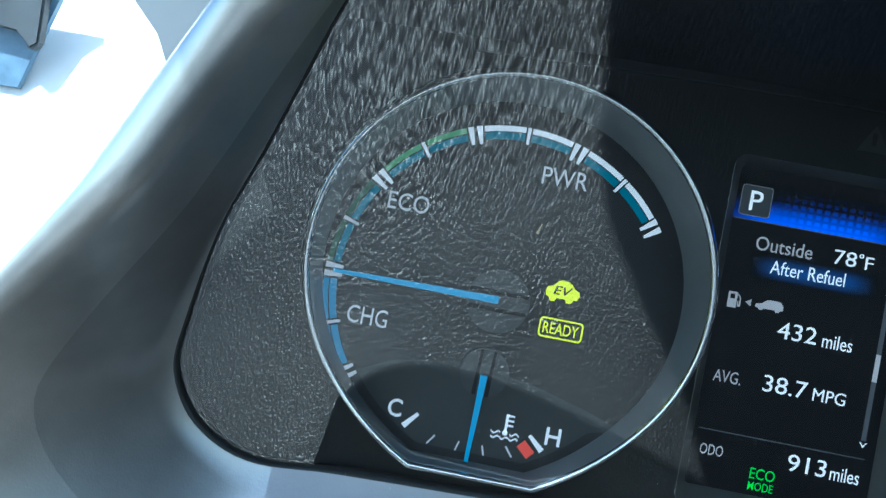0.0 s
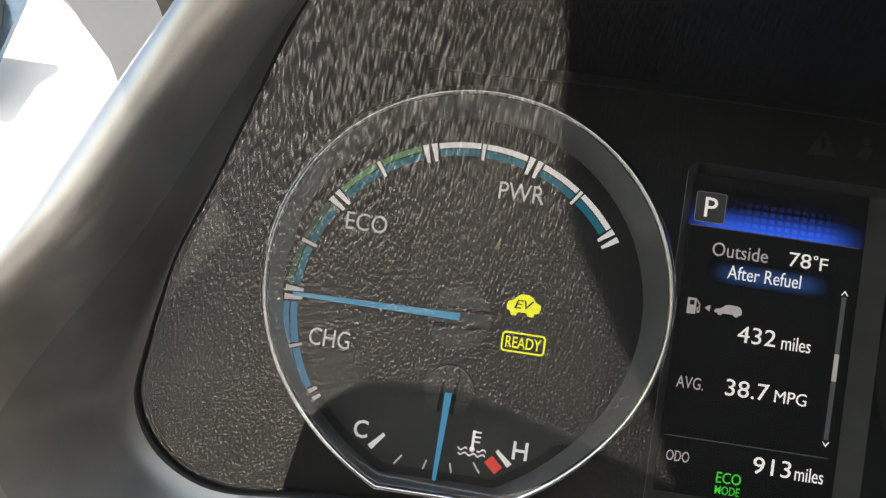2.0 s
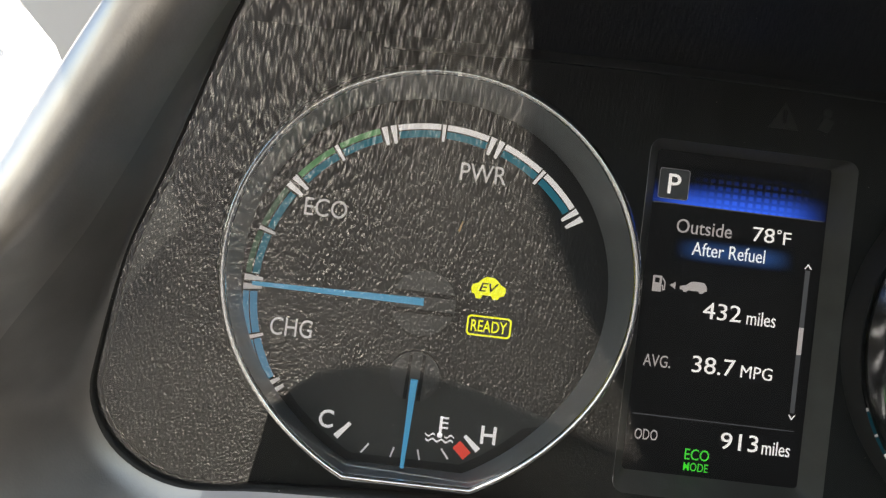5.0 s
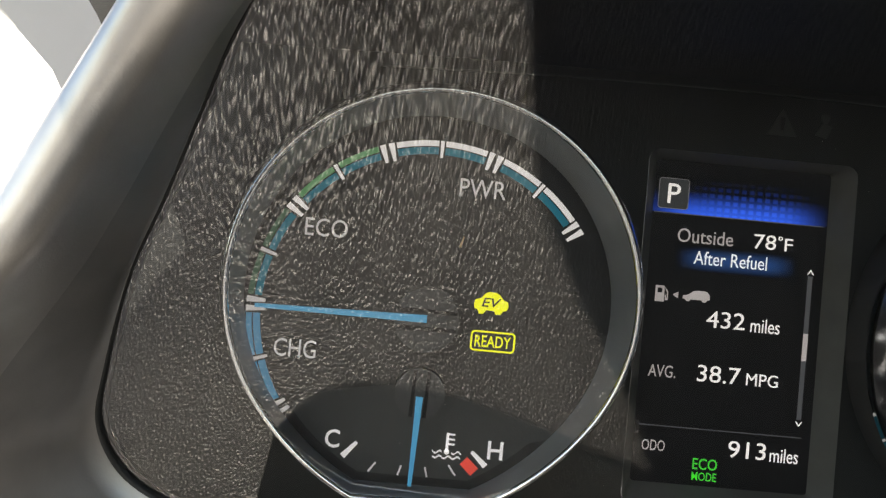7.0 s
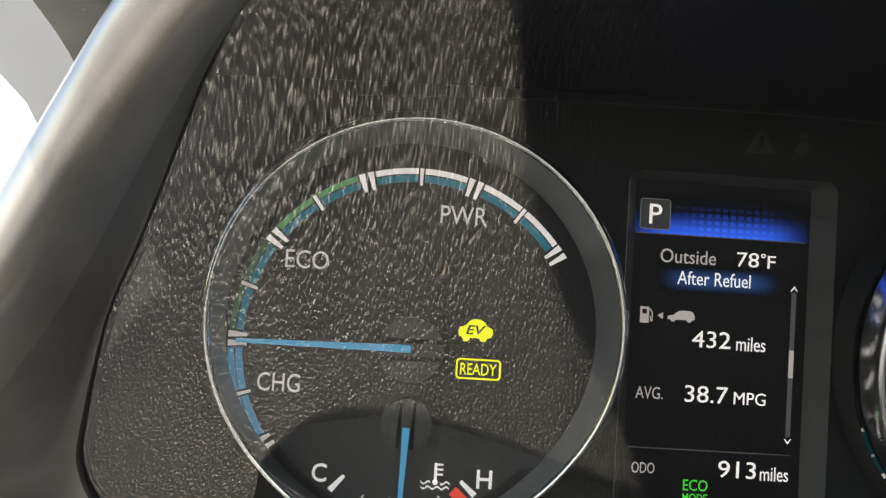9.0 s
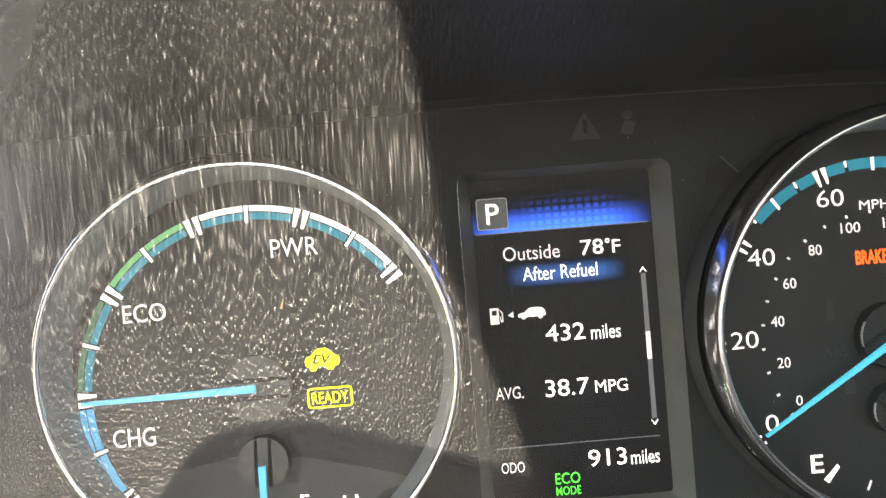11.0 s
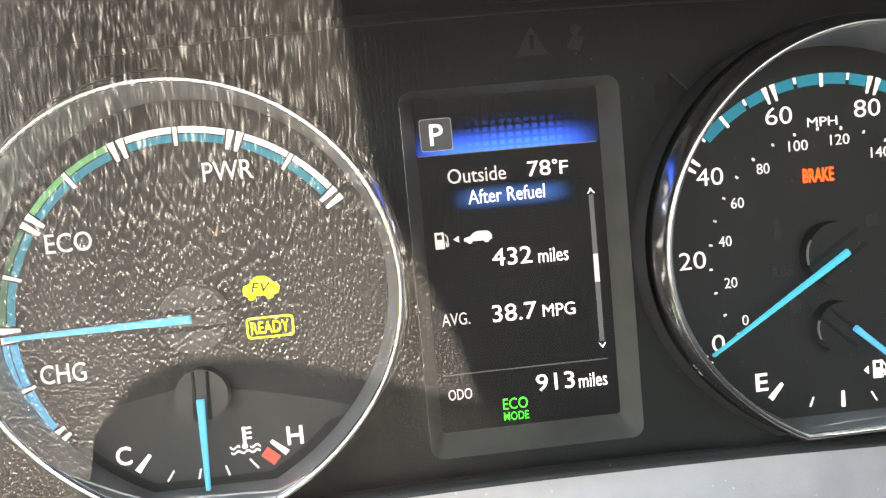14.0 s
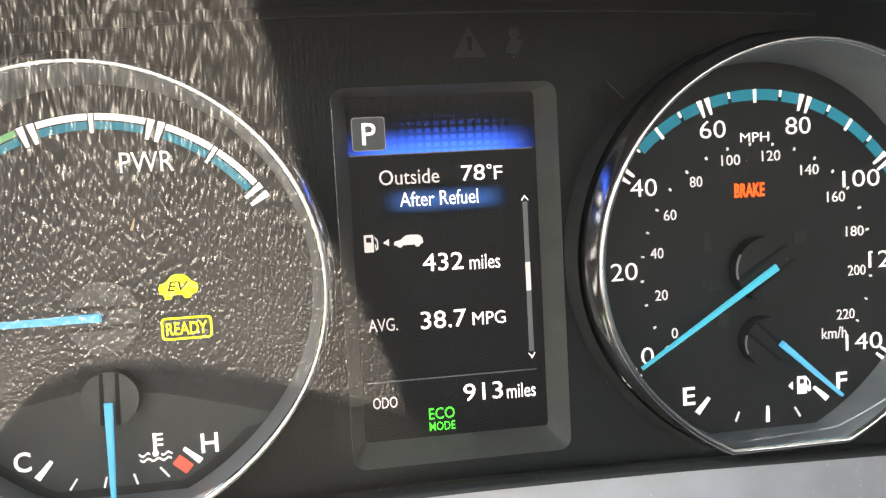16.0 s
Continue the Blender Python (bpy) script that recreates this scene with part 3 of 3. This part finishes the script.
    lettering("ready_lettering", "READY", 0.01955, -0.00475, 0.0033, Y_MARK, YELLOW, ready, width=0.0104, bold=0.008)
    hub_part("hub", 0.0, 0.0, 0.0092, g, 180)
    hub_part("temperature_hub", 0.0, -0.0208, 0.0071, g, 268)
    needle_part("needle", (0.0, 0.0004), (-0.0480, 0.0000), 0.0021, 0.0011, NEEDLE_BLUE, g)
    needle_part("temperature_needle", (0.0, -0.0214), (-0.0006, -0.0462), 0.0020, 0.0011, NEEDLE_BLUE, g)
    # a fleck of lint on the dial
    mark("lint_fleck", stroke((0.0086, 0.0245), (0.0077, 0.0215), 0.0003, 0.0007), CREAM, g, "tiny pale fleck")
    return g


build_power_gauge()


def build_speedometer():
    C = 0.1804
    g = thing("speedometer", (C, 0, -0.05), "round speedometer in a chrome ring with a black dial", "gauge", "gauges of the cluster")
    ring_parts(C, g)
    for v in range(0, 140, 5):
        a0, a1 = 216 - 1.8 * v, 216 - 1.8 * (v + 5)
        if v >= 45 or v < 5 or v == 5:
            mark("arc_segment", arc_band(C, 0, 0.0481, 0.0512, a0 - (2.5 if v % 20 == 0 else 0.7), a1 + (2.5 if (v + 5) % 20 == 0 else 0.7)), TEAL if v >= 45 else TEAL_DARK, g)
    for v in range(0, 141, 20):
        a = 216 - 1.8 * v
        for s in (-1.4, 1.4):
            mark("double_mark", wedge(C, 0, 0.0464, 0.0513, a + s, 0.0006, 0.0015), WHITE_MARK, g)
        x, z = polar(C, 0, 0.0424, a)
        if v <= 20:
            x, z = (0.1455, -0.0229) if v == 0 else (0.1395, 0.0016)
        if v >= 100:
            x, z = polar(C - 0.0005, 0, 0.0411, a)
        lettering("speed_number", str(v), x, z, 0.0049, Y_MARK, WHITE_MARK, g, width=0.0040 * len(str(v)) - 0.0002, bold=-0.008)
    for v in range(10, 140, 20):
        mark("single_mark", wedge(C, 0, 0.0474, 0.0512, 216 - 1.8 * v, 0.0008, 0.0009), WHITE_MARK if v >= 40 else DIM_MARK, g)
    for v in range(5, 140, 10):
        mark("short_mark", wedge(C, 0, 0.0494, 0.0512, 216 - 1.8 * v, 0.0006, 0.0007), WHITE_MARK if v >= 40 else DIM_MARK, g)
    lettering("dial_lettering", "MPH", C - 0.0004, 0.0376, 0.0026, Y_MARK, WHITE_MARK, g, width=0.0088, bold=-0.006)
    lettering("dial_lettering", "km/h", C + 0.0232, -0.0209, 0.0034, Y_MARK, DIM_MARK, g, width=0.0080)
    beside = {0: (0.1539, -0.0170), 20: (0.1503, -0.0058), 40: (0.1494, 0.0062), 60: (0.1537, 0.0168), 80: (0.1618, 0.0258), 100: (0.1725, 0.0314),
              120: (0.1849, 0.0321), 140: (0.1968, 0.0275), 160: (0.2050, 0.0192), 180: (0.2108, 0.0088), 200: (0.2112, -0.0028), 220: (0.2074, -0.0156)}
    for k in range(0, 221, 10):
        a = 216 - 1.8 * 0.6214 * k
        mark("fine_mark", wedge(C, 0, 0.0352, 0.0361, a, 0.0006, 0.0006), DIM_MARK, g)
        if k % 20 == 0:
            x, z = beside[k]
            lettering("kilometre_number", str(k), x, z, 0.0030, Y_MARK, DIM_MARK, g, width=0.0019 * len(str(k)))
    lettering("brake_lamp", "BRAKE", C - 0.0024, 0.0226, 0.0040, Y_MARK, BRAKE_RED, g, width=0.0092, bold=0.02)
    lettering("unlit_lettering", "ABS", C - 0.0150, -0.0040, 0.0032, Y_MARK, UNLIT, g, width=0.0070)
    belt = mark("unlit_belt_symbol", disc(C - 0.0155, 0.0105, 0.0009, 14), UNLIT, g)
    mark("belt_body", [(C - 0.0168, 0.0052), (C - 0.0142, 0.0052), (C - 0.0146, 0.0092), (C - 0.0164, 0.0092)], UNLIT, belt)
    mark("unlit_lamp", rounded(C - 0.0128, C - 0.0098, -0.0165, -0.0125, 0.0006), UNLIT, g)
    mark("unlit_lamp", rounded(C + 0.0110, C + 0.0150, 0.0065, 0.0098, 0.0006), UNLIT, g)
    small_gauge_ticks(C, g, WHITE_MARK)
    for x, z, dx in ((-0.0080, -0.0432, 0.0006), (0.0110, -0.0435, -0.0008)):
        mark("scale_mark", stroke((C + x - dx, z - 0.0014), (C + x + dx, z + 0.0014), 0.0005, 0.0005), DIM_MARK, g)
    mark("scale_mark", stroke((C + 0.0015, -0.0456), (C + 0.0016, -0.0409), 0.0011, 0.0008), WHITE_MARK, g)
    lettering("dial_lettering", "E", C - 0.0228, -0.0357, 0.0052, Y_MARK, WHITE_MARK, g, width=0.0036, bold=0.012)
    lettering("dial_lettering", "F", C + 0.0253, -0.0354, 0.0052, Y_MARK, WHITE_MARK, g, width=0.0034, bold=0.012)
    pump_icon(C + 0.0125, -0.0356, 0.0052, Y_MARK, WHITE_MARK, g)
    mark("filler_arrow", [(C + 0.0083, -0.0356), (C + 0.0096, -0.0344), (C + 0.0096, -0.0368)], WHITE_MARK, g)
    hub = hub_part("hub", C, 0.0, 0.0092, g, 212, DIAL_BLACK)
    fuel_hub = hub_part("fuel_hub", C, -0.0210, 0.0071, g, 318, DIAL_BLACK)
    # glints on the cap rims, painted as pale arcs
    part("cap_glint", slab(arc_band(C, 0.0, 0.0091, 0.0093, 150, 195), -0.0060, -0.0050), GLINT, hub)
    part("cap_glint", slab(arc_band(C, -0.0210, 0.0070, 0.0072, 160, 205), -0.0060, -0.0050), GLINT, fuel_hub)
    needle_part("needle", (C + 0.0018, 0.0006), (C - 0.0392, -0.0249), 0.0018, 0.0007, NEEDLE_CYAN, g)
    needle_part("fuel_needle", (C + 0.0025, -0.0212), (C + 0.0211, -0.0379), 0.0017, 0.0009, NEEDLE_BLUE, g)
    return g


build_speedometer()


# ---- the display between the gauges ----
def build_display():
    d = thing("information_display", (MID_X, 0.007, -0.045), "lit portrait trip computer display recessed in the face plate", "display")
    x0, x1, z0, z1 = SCREEN_HOLE
    bm = bmesh.new()
    a = [bm.verts.new((x, -0.0004, z)) for x, z in rounded(x0, x1, z0, z1, 0.0035)]
    b = [bm.verts.new((x, 0.0068, z)) for x, z in rounded(0.0645, 0.1176, -0.0424, 0.0538, 0.0012)]
    n = len(a)
    for i in range(n):
        bm.faces.new((a[i], a[(i + 1) % n], b[(i + 1) % n], b[i]))
    part("bezel", bm, WALL_BEZEL, d, "dark grey sloping bezel")
    part("screen", slab(rounded(0.0625, 0.1195, -0.0455, 0.0565, 0.0010), 0.0071, 0.010), SCREEN, d, "glossy black screen")
    Y = 0.0069

    def flat(name, outline, material, y=Y):
        return part(name, slab(outline, y, 0.0071), material, d)

    flat("blue_band", [(0.0645, 0.0381), (0.1175, 0.0381), (0.1175, 0.0500), (0.0645, 0.0500)], screen_glow("blue_band_glow", (0.02, 0.12, 0.95), 0.0600, 0.1195, 0.0381, 0.0500, 1.25 * GLOW, True), 0.00700)
    flat("band_line", [(0.0650, 0.0378), (0.1165, 0.0378), (0.1165, 0.0381), (0.0650, 0.0381)], BAR_GREY)
    flat("blue_glow", [(0.0720, 0.0205), (0.1100, 0.0205), (0.1100, 0.0295), (0.0720, 0.0295)], screen_glow("title_glow", (0.03, 0.16, 0.60), 0.0720, 0.1100, 0.0208, 0.0288, 0.42 * GLOW), 0.00700)
    flat("gear_box", rounded(0.0661, 0.0749, 0.0394, 0.0482, 0.0008), TILE_GREY, 0.00695)
    part("gear_box_edge", frame_slab(rounded(0.0659, 0.0751, 0.0392, 0.0484, 0.0009), rounded(0.0661, 0.0749, 0.0394, 0.0482, 0.0008), 0.0069, 0.0071), EDGE_GREY, d)
    T = lambda words, x, z, h, material, w=0.0, bold=0.0: lettering("screen_lettering", words, x, z, h, Y - 0.0001, material, d, width=w, bold=bold)
    T("P", 0.0706, 0.0438, 0.0060, TEXT_WHITE, 0.0038, 0.004)
    T("Outside", 0.0811, 0.0316, 0.0042, TEXT_GREY, 0.0168)
    T("78", 0.0992, 0.0318, 0.0044, TEXT_WHITE, 0.0067)
    T("F", 0.1064, 0.0315, 0.0038, TEXT_WHITE, 0.0024)
    part("degree_sign", frame_slab(disc(0.1039, 0.0333, 0.00065, 16), disc(0.1039, 0.0333, 0.00040, 16), Y - 0.0001, 0.0071), TEXT_WHITE, d)
    T("After Refuel", 0.0892, 0.0253, 0.0041, TEXT_WHITE, 0.0222)
    pump_icon(0.0688, 0.0136, 0.0048, Y, TEXT_GREY, d)
    flat("arrow", [(0.0727, 0.0136), (0.0744, 0.0146), (0.0744, 0.0126)], TEXT_GREY)
    car = [(0.0799 + 0.0041 * x, 0.0136 + 0.0035 * z) for x, z in ((-1, -0.25), (-0.97, 0.02), (-0.55, 0.14), (-0.22, 0.46), (0.1, 0.52), (0.62, 0.50), (0.80, 0.44), (0.97, 0.18), (1, -0.2), (0.8, -0.28), (0.7, -0.45), (0.5, -0.45),
                                                                (0.4, -0.28), (-0.4, -0.28), (-0.5, -0.45), (-0.7, -0.45), (-0.8, -0.28))]
    flat("car_symbol", car, TEXT_GREY)
    T("432", 0.0893, 0.0073, 0.0050, TEXT_WHITE, 0.0116, 0.001)
    T("miles", 0.1013, 0.0066, 0.0042, TEXT_WHITE, 0.0088)
    T("AVG.", 0.0714, -0.0094, 0.0036, TEXT_GREY, 0.0082)
    T("38.7", 0.0886, -0.0090, 0.0050, TEXT_WHITE, 0.0130, 0.001)
    T("MPG", 0.1017, -0.0096, 0.0037, TEXT_WHITE, 0.0096)
    flat("divider", [(0.0660, -0.0258), (0.1150, -0.0258), (0.1150, -0.0255), (0.0660, -0.0255)], BAR_GREY)
    T("ODO", 0.0707, -0.0315, 0.0032, TEXT_GREY, 0.0069)
    T("913", 0.0989, -0.0307, 0.0050, TEXT_WHITE, 0.0114, 0.001)
    T("miles", 0.1101, -0.0314, 0.0042, TEXT_WHITE, 0.0085)
    T("ECO", 0.0866, -0.0359, 0.0033, TEXT_GREEN, 0.0074, 0.004)
    T("MODE", 0.0866, -0.0396, 0.0025, TEXT_GREEN, 0.0074, 0.004)
    flat("scroll_bar", [(0.1131, -0.0203), (0.1145, -0.0203), (0.1145, 0.0228), (0.1131, 0.0228)], BAR_GREY, 0.0070)
    flat("scroll_thumb", [(0.1131, -0.0027), (0.1145, -0.0027), (0.1145, 0.0055), (0.1131, 0.0055)], TEXT_GREY)
    for sign, z in ((1, 0.0240), (-1, -0.0216)):
        flat("scroll_arrow", [(0.1138 - 0.0011, z - sign * 0.0008), (0.1138, z + sign * 0.0008), (0.1138 + 0.0011, z - sign * 0.0008), (0.1138 + 0.0008, z - sign * 0.0008), (0.1138, z + sign * 0.0002), (0.1138 - 0.0008, z - sign * 0.0008)], TEXT_WHITE)
    return d


WALL_BEZEL = shader("bezel_grey", (0.090, 0.092, 0.084), 0.45, grain=0.1, grain_size=0.0004, vary=0.15, vary_size=0.01)
EDGE_GREY = shader("tile_edge_grey", (0.20, 0.20, 0.21), 0.4, emit=0.5 * GLOW)
TILE_GREY = shader("tile_grey", (0.028, 0.031, 0.035), 0.4, emit=0.5 * GLOW)
build_display()

# ---- the steering column cover in front of and below the cluster, seen in the lens ----
def cover_edge(x):
    """How near the cover reaches to the cluster: a rounded bay in its edge, and a horn beside it."""
    if x < -0.0535:
        return -0.030
    if x < 0:
        return -0.0710 + 0.0160 * (-x / 0.0535) ** 4.2
    return -0.0710 + 0.0022 * (x / 0.02) ** 1.3


def cover_height(x, y):
    """The cover climbs towards the driver, levels off under the wheel, and is rounded off towards the driver's left."""
    climb = min(1.0, max(0.0, (-0.088 - y) / 0.032))
    level = -0.088 - 0.032 * (climb - climb * climb / 2) if y < -0.088 else y
    return -0.0723 - 0.35 * (level + 0.09) - 1.6 * max(0.0, -0.050 - x) ** 2


def build_column_cover():
    cover = thing("column_cover", (0.08, -0.25, -0.20), "grained grey plastic steering column cover, sunlit", "column cover")
    xs = [-0.26 + 0.0085 * i for i in range(24)] + [-0.0540, -0.0530, -0.0515, -0.0495, -0.047, -0.043, -0.039] + [-0.034 + 0.008 * i for i in range(58)]
    bm = bmesh.new()
    cols = []
    for x in xs:
        e = cover_edge(x)
        h = cover_height(x, e)
        col = [(x, e + 0.0008, h - 0.055), (x, e + 0.0005, h - 0.002), (x, e, h - 0.0006)]
        for y in [e - 0.0012, e - 0.0018, e - 0.0026] + [e - 0.003 + (-0.150 - e) * k / 14 for k in range(1, 15)]:
            col.append((x, y, cover_height(x, y)))
        col.append((x, -0.42, cover_height(x, -0.42)))
        cols.append([bm.verts.new(c) for c in col])
    for a, b in zip(cols, cols[1:]):
        for k in range(len(a) - 1):
            bm.faces.new((a[k], a[k + 1], b[k + 1], b[k]))
    part("upper_cover", bm, GRAINED, cover, smooth=True)
    part("gap_floor", box(-0.052, 0.45, -0.42, -0.020, -0.165, -0.160), BLACK_PLASTIC, cover, "black floor of the gap behind the cover")
    return cover


build_column_cover()


def build_visor():
    """An unseen plate added between the sun and the column cover: its edge draws the border of the sunlit patch."""
    high = 0.235

    def up(x, y, z):
        k = (high - z) / SUN_WAY.z
        return x + SUN_WAY.x * k, y + SUN_WAY.y * k

    border = [(-0.004, -0.130), (0.014, -0.119), (0.027, -0.111), (0.039, -0.105), (0.050, -0.0975), (0.057, -0.0930), (0.063, -0.0865), (0.069, -0.0790), (0.075, -0.0695), (0.079, -0.060), (0.083, -0.050)]
    edge = [up(-0.03, -0.150, -0.05)] + [up(x, y, cover_height(x, y)) for x, y in border]
    edge += [up(x, y, -0.105) for x, y in ((0.090, -0.020), (0.005, -0.010), (0.005, 0.12), (0.75, 0.12), (0.75, -0.60), (-0.03, -0.60))]
    bm = bmesh.new()
    top = [bm.verts.new((x, y, high + 0.012)) for x, y in edge]
    low = [bm.verts.new((x, y, high)) for x, y in edge]
    n = len(edge)
    bm.faces.new(top)
    bm.faces.new(low[::-1])
    for i in range(n):
        bm.faces.new((top[i], low[i], low[(i + 1) % n], top[(i + 1) % n]))
    blocker = thing("sun_blocker", (0.30, -0.40, 0.60), "unseen dark plate added to bound the sunlit patch", "sun visor")
    part("blocker_panel", bm, CABIN_GREY, blocker)
    part("hanger", box(0.28, 0.30, -0.41, -0.39, high + 0.010, 0.603, 0.002), CABIN_GREY, blocker)
    return blocker


build_visor()

# ---- the rest of the cabin and what lies outside ----
# unseen shell and ground, sized and toned to steer light and reflections
ground = part("ground", box(-60, 60, -60, 60, -1.35, -1.30), ASPHALT)
tagged(ground, "pale concrete ground outside", "ground", kind="structure")
for name, b in (("wall_back", (-0.70, 0.95, -1.32, -1.30, -1.28, -0.22)), ("wall_right", (0.95, 0.97, -1.30, 0.60, -1.28, 0.60)), ("ceiling", (-0.12, 0.95, -1.20, -0.22, 0.60, 0.62)),
                ("floor", (-0.70, 0.95, -1.30, 0.60, -1.29, -1.27))):
    pale = name == "floor"
    tagged(part(name, box(*b), CABIN_PALE if pale else CABIN_GREY), "unseen pale floor that bounces sunlight" if pale else "unseen dark cabin lining that holds back the sky", "cabin lining", kind="structure")
panel = bmesh.new()
for v in ((-0.62, 0.02, -0.40), (-0.02, 0.02, -0.40), (-0.02, 0.32, 0.30), (-0.62, 0.32, 0.30)):
    panel.verts.new(v)
panel.faces.new(panel.verts[:])
geo = bmesh.ops.extrude_face_region(panel, geom=panel.faces[:])
for v in geo["geom"]:
    if isinstance(v, bmesh.types.BMVert):
        v.co += Vector((0, 0.01, -0.012))
tagged(part("dash_end_panel", panel, PALE), "pale sunlit panel at the end of the dashboard", "dashboard panel", kind="structure")


def build_pillar_trim():
    """The shaded part of the pale panel at the pillar's foot, behind the hood, made as a plate turned away from the
    sun.
    """
    bm = bmesh.new()
    face = [(x, 0.100 + (x + 0.160) * 1.15, z) for x, z in ((-0.1575, 0.083), (-0.135, 0.020), (-0.100, 0.020), (-0.100, 0.220), (-0.275, 0.220), (-0.178, 0.1025), (-0.166, 0.0935))]
    front = [bm.verts.new(p) for p in face]
    back = [bm.verts.new((x - 0.006, y + 0.010, z)) for x, y, z in face]
    bm.faces.new(front)
    bm.faces.new(back[::-1])
    for i in range(len(face)):
        k = (i + 1) % len(face)
        bm.faces.new((front[i], back[i], back[k], front[k]))
    bmesh.ops.bevel(bm, geom=[e for e in bm.edges if all(v in front for v in e.verts)], offset=0.003, segments=3, profile=0.5, affect="EDGES")
    return tagged(part("pillar_trim", bm, PALE), "pale plate turned from the sun for the panel's shaded part", "pillar trim")


build_pillar_trim()


def build_door_mirror():
    """Seen for a moment beyond the dashboard, against the pale panel."""
    def far(points):
        return [(-0.007 + (x + 0.007) * 1.84, 0.0058 + (z - 0.0058) * 1.84) for x, z in points]

    m = thing("door_mirror", (-0.28, 0.22, 0.055), "dark grey door mirror arm over blue-grey paint", "door mirror")
    part("painted_base", slab(far([(-0.1473, 0.0645), (-0.1548, 0.0359), (-0.1601, 0.0358), (-0.1900, 0.0350), (-0.1950, 0.0750), (-0.1445, 0.0754)]), 0.213, 0.217), BLUE_PAINT, m, "blue-grey paint")
    bm = slab(far([(-0.1500, 0.0740), (-0.1486, 0.0493), (-0.1514, 0.0471), (-0.1557, 0.0533), (-0.1637, 0.0531), (-0.1950, 0.0520), (-0.1960, 0.0760)]), 0.205, 0.2128)
    bmesh.ops.bevel(bm, geom=list(bm.edges), offset=0.0015, segments=2, affect="EDGES")
    part("mirror_arm", bm, MIRROR_GREY, m, "dark grey plastic arm")
    return m


build_door_mirror()
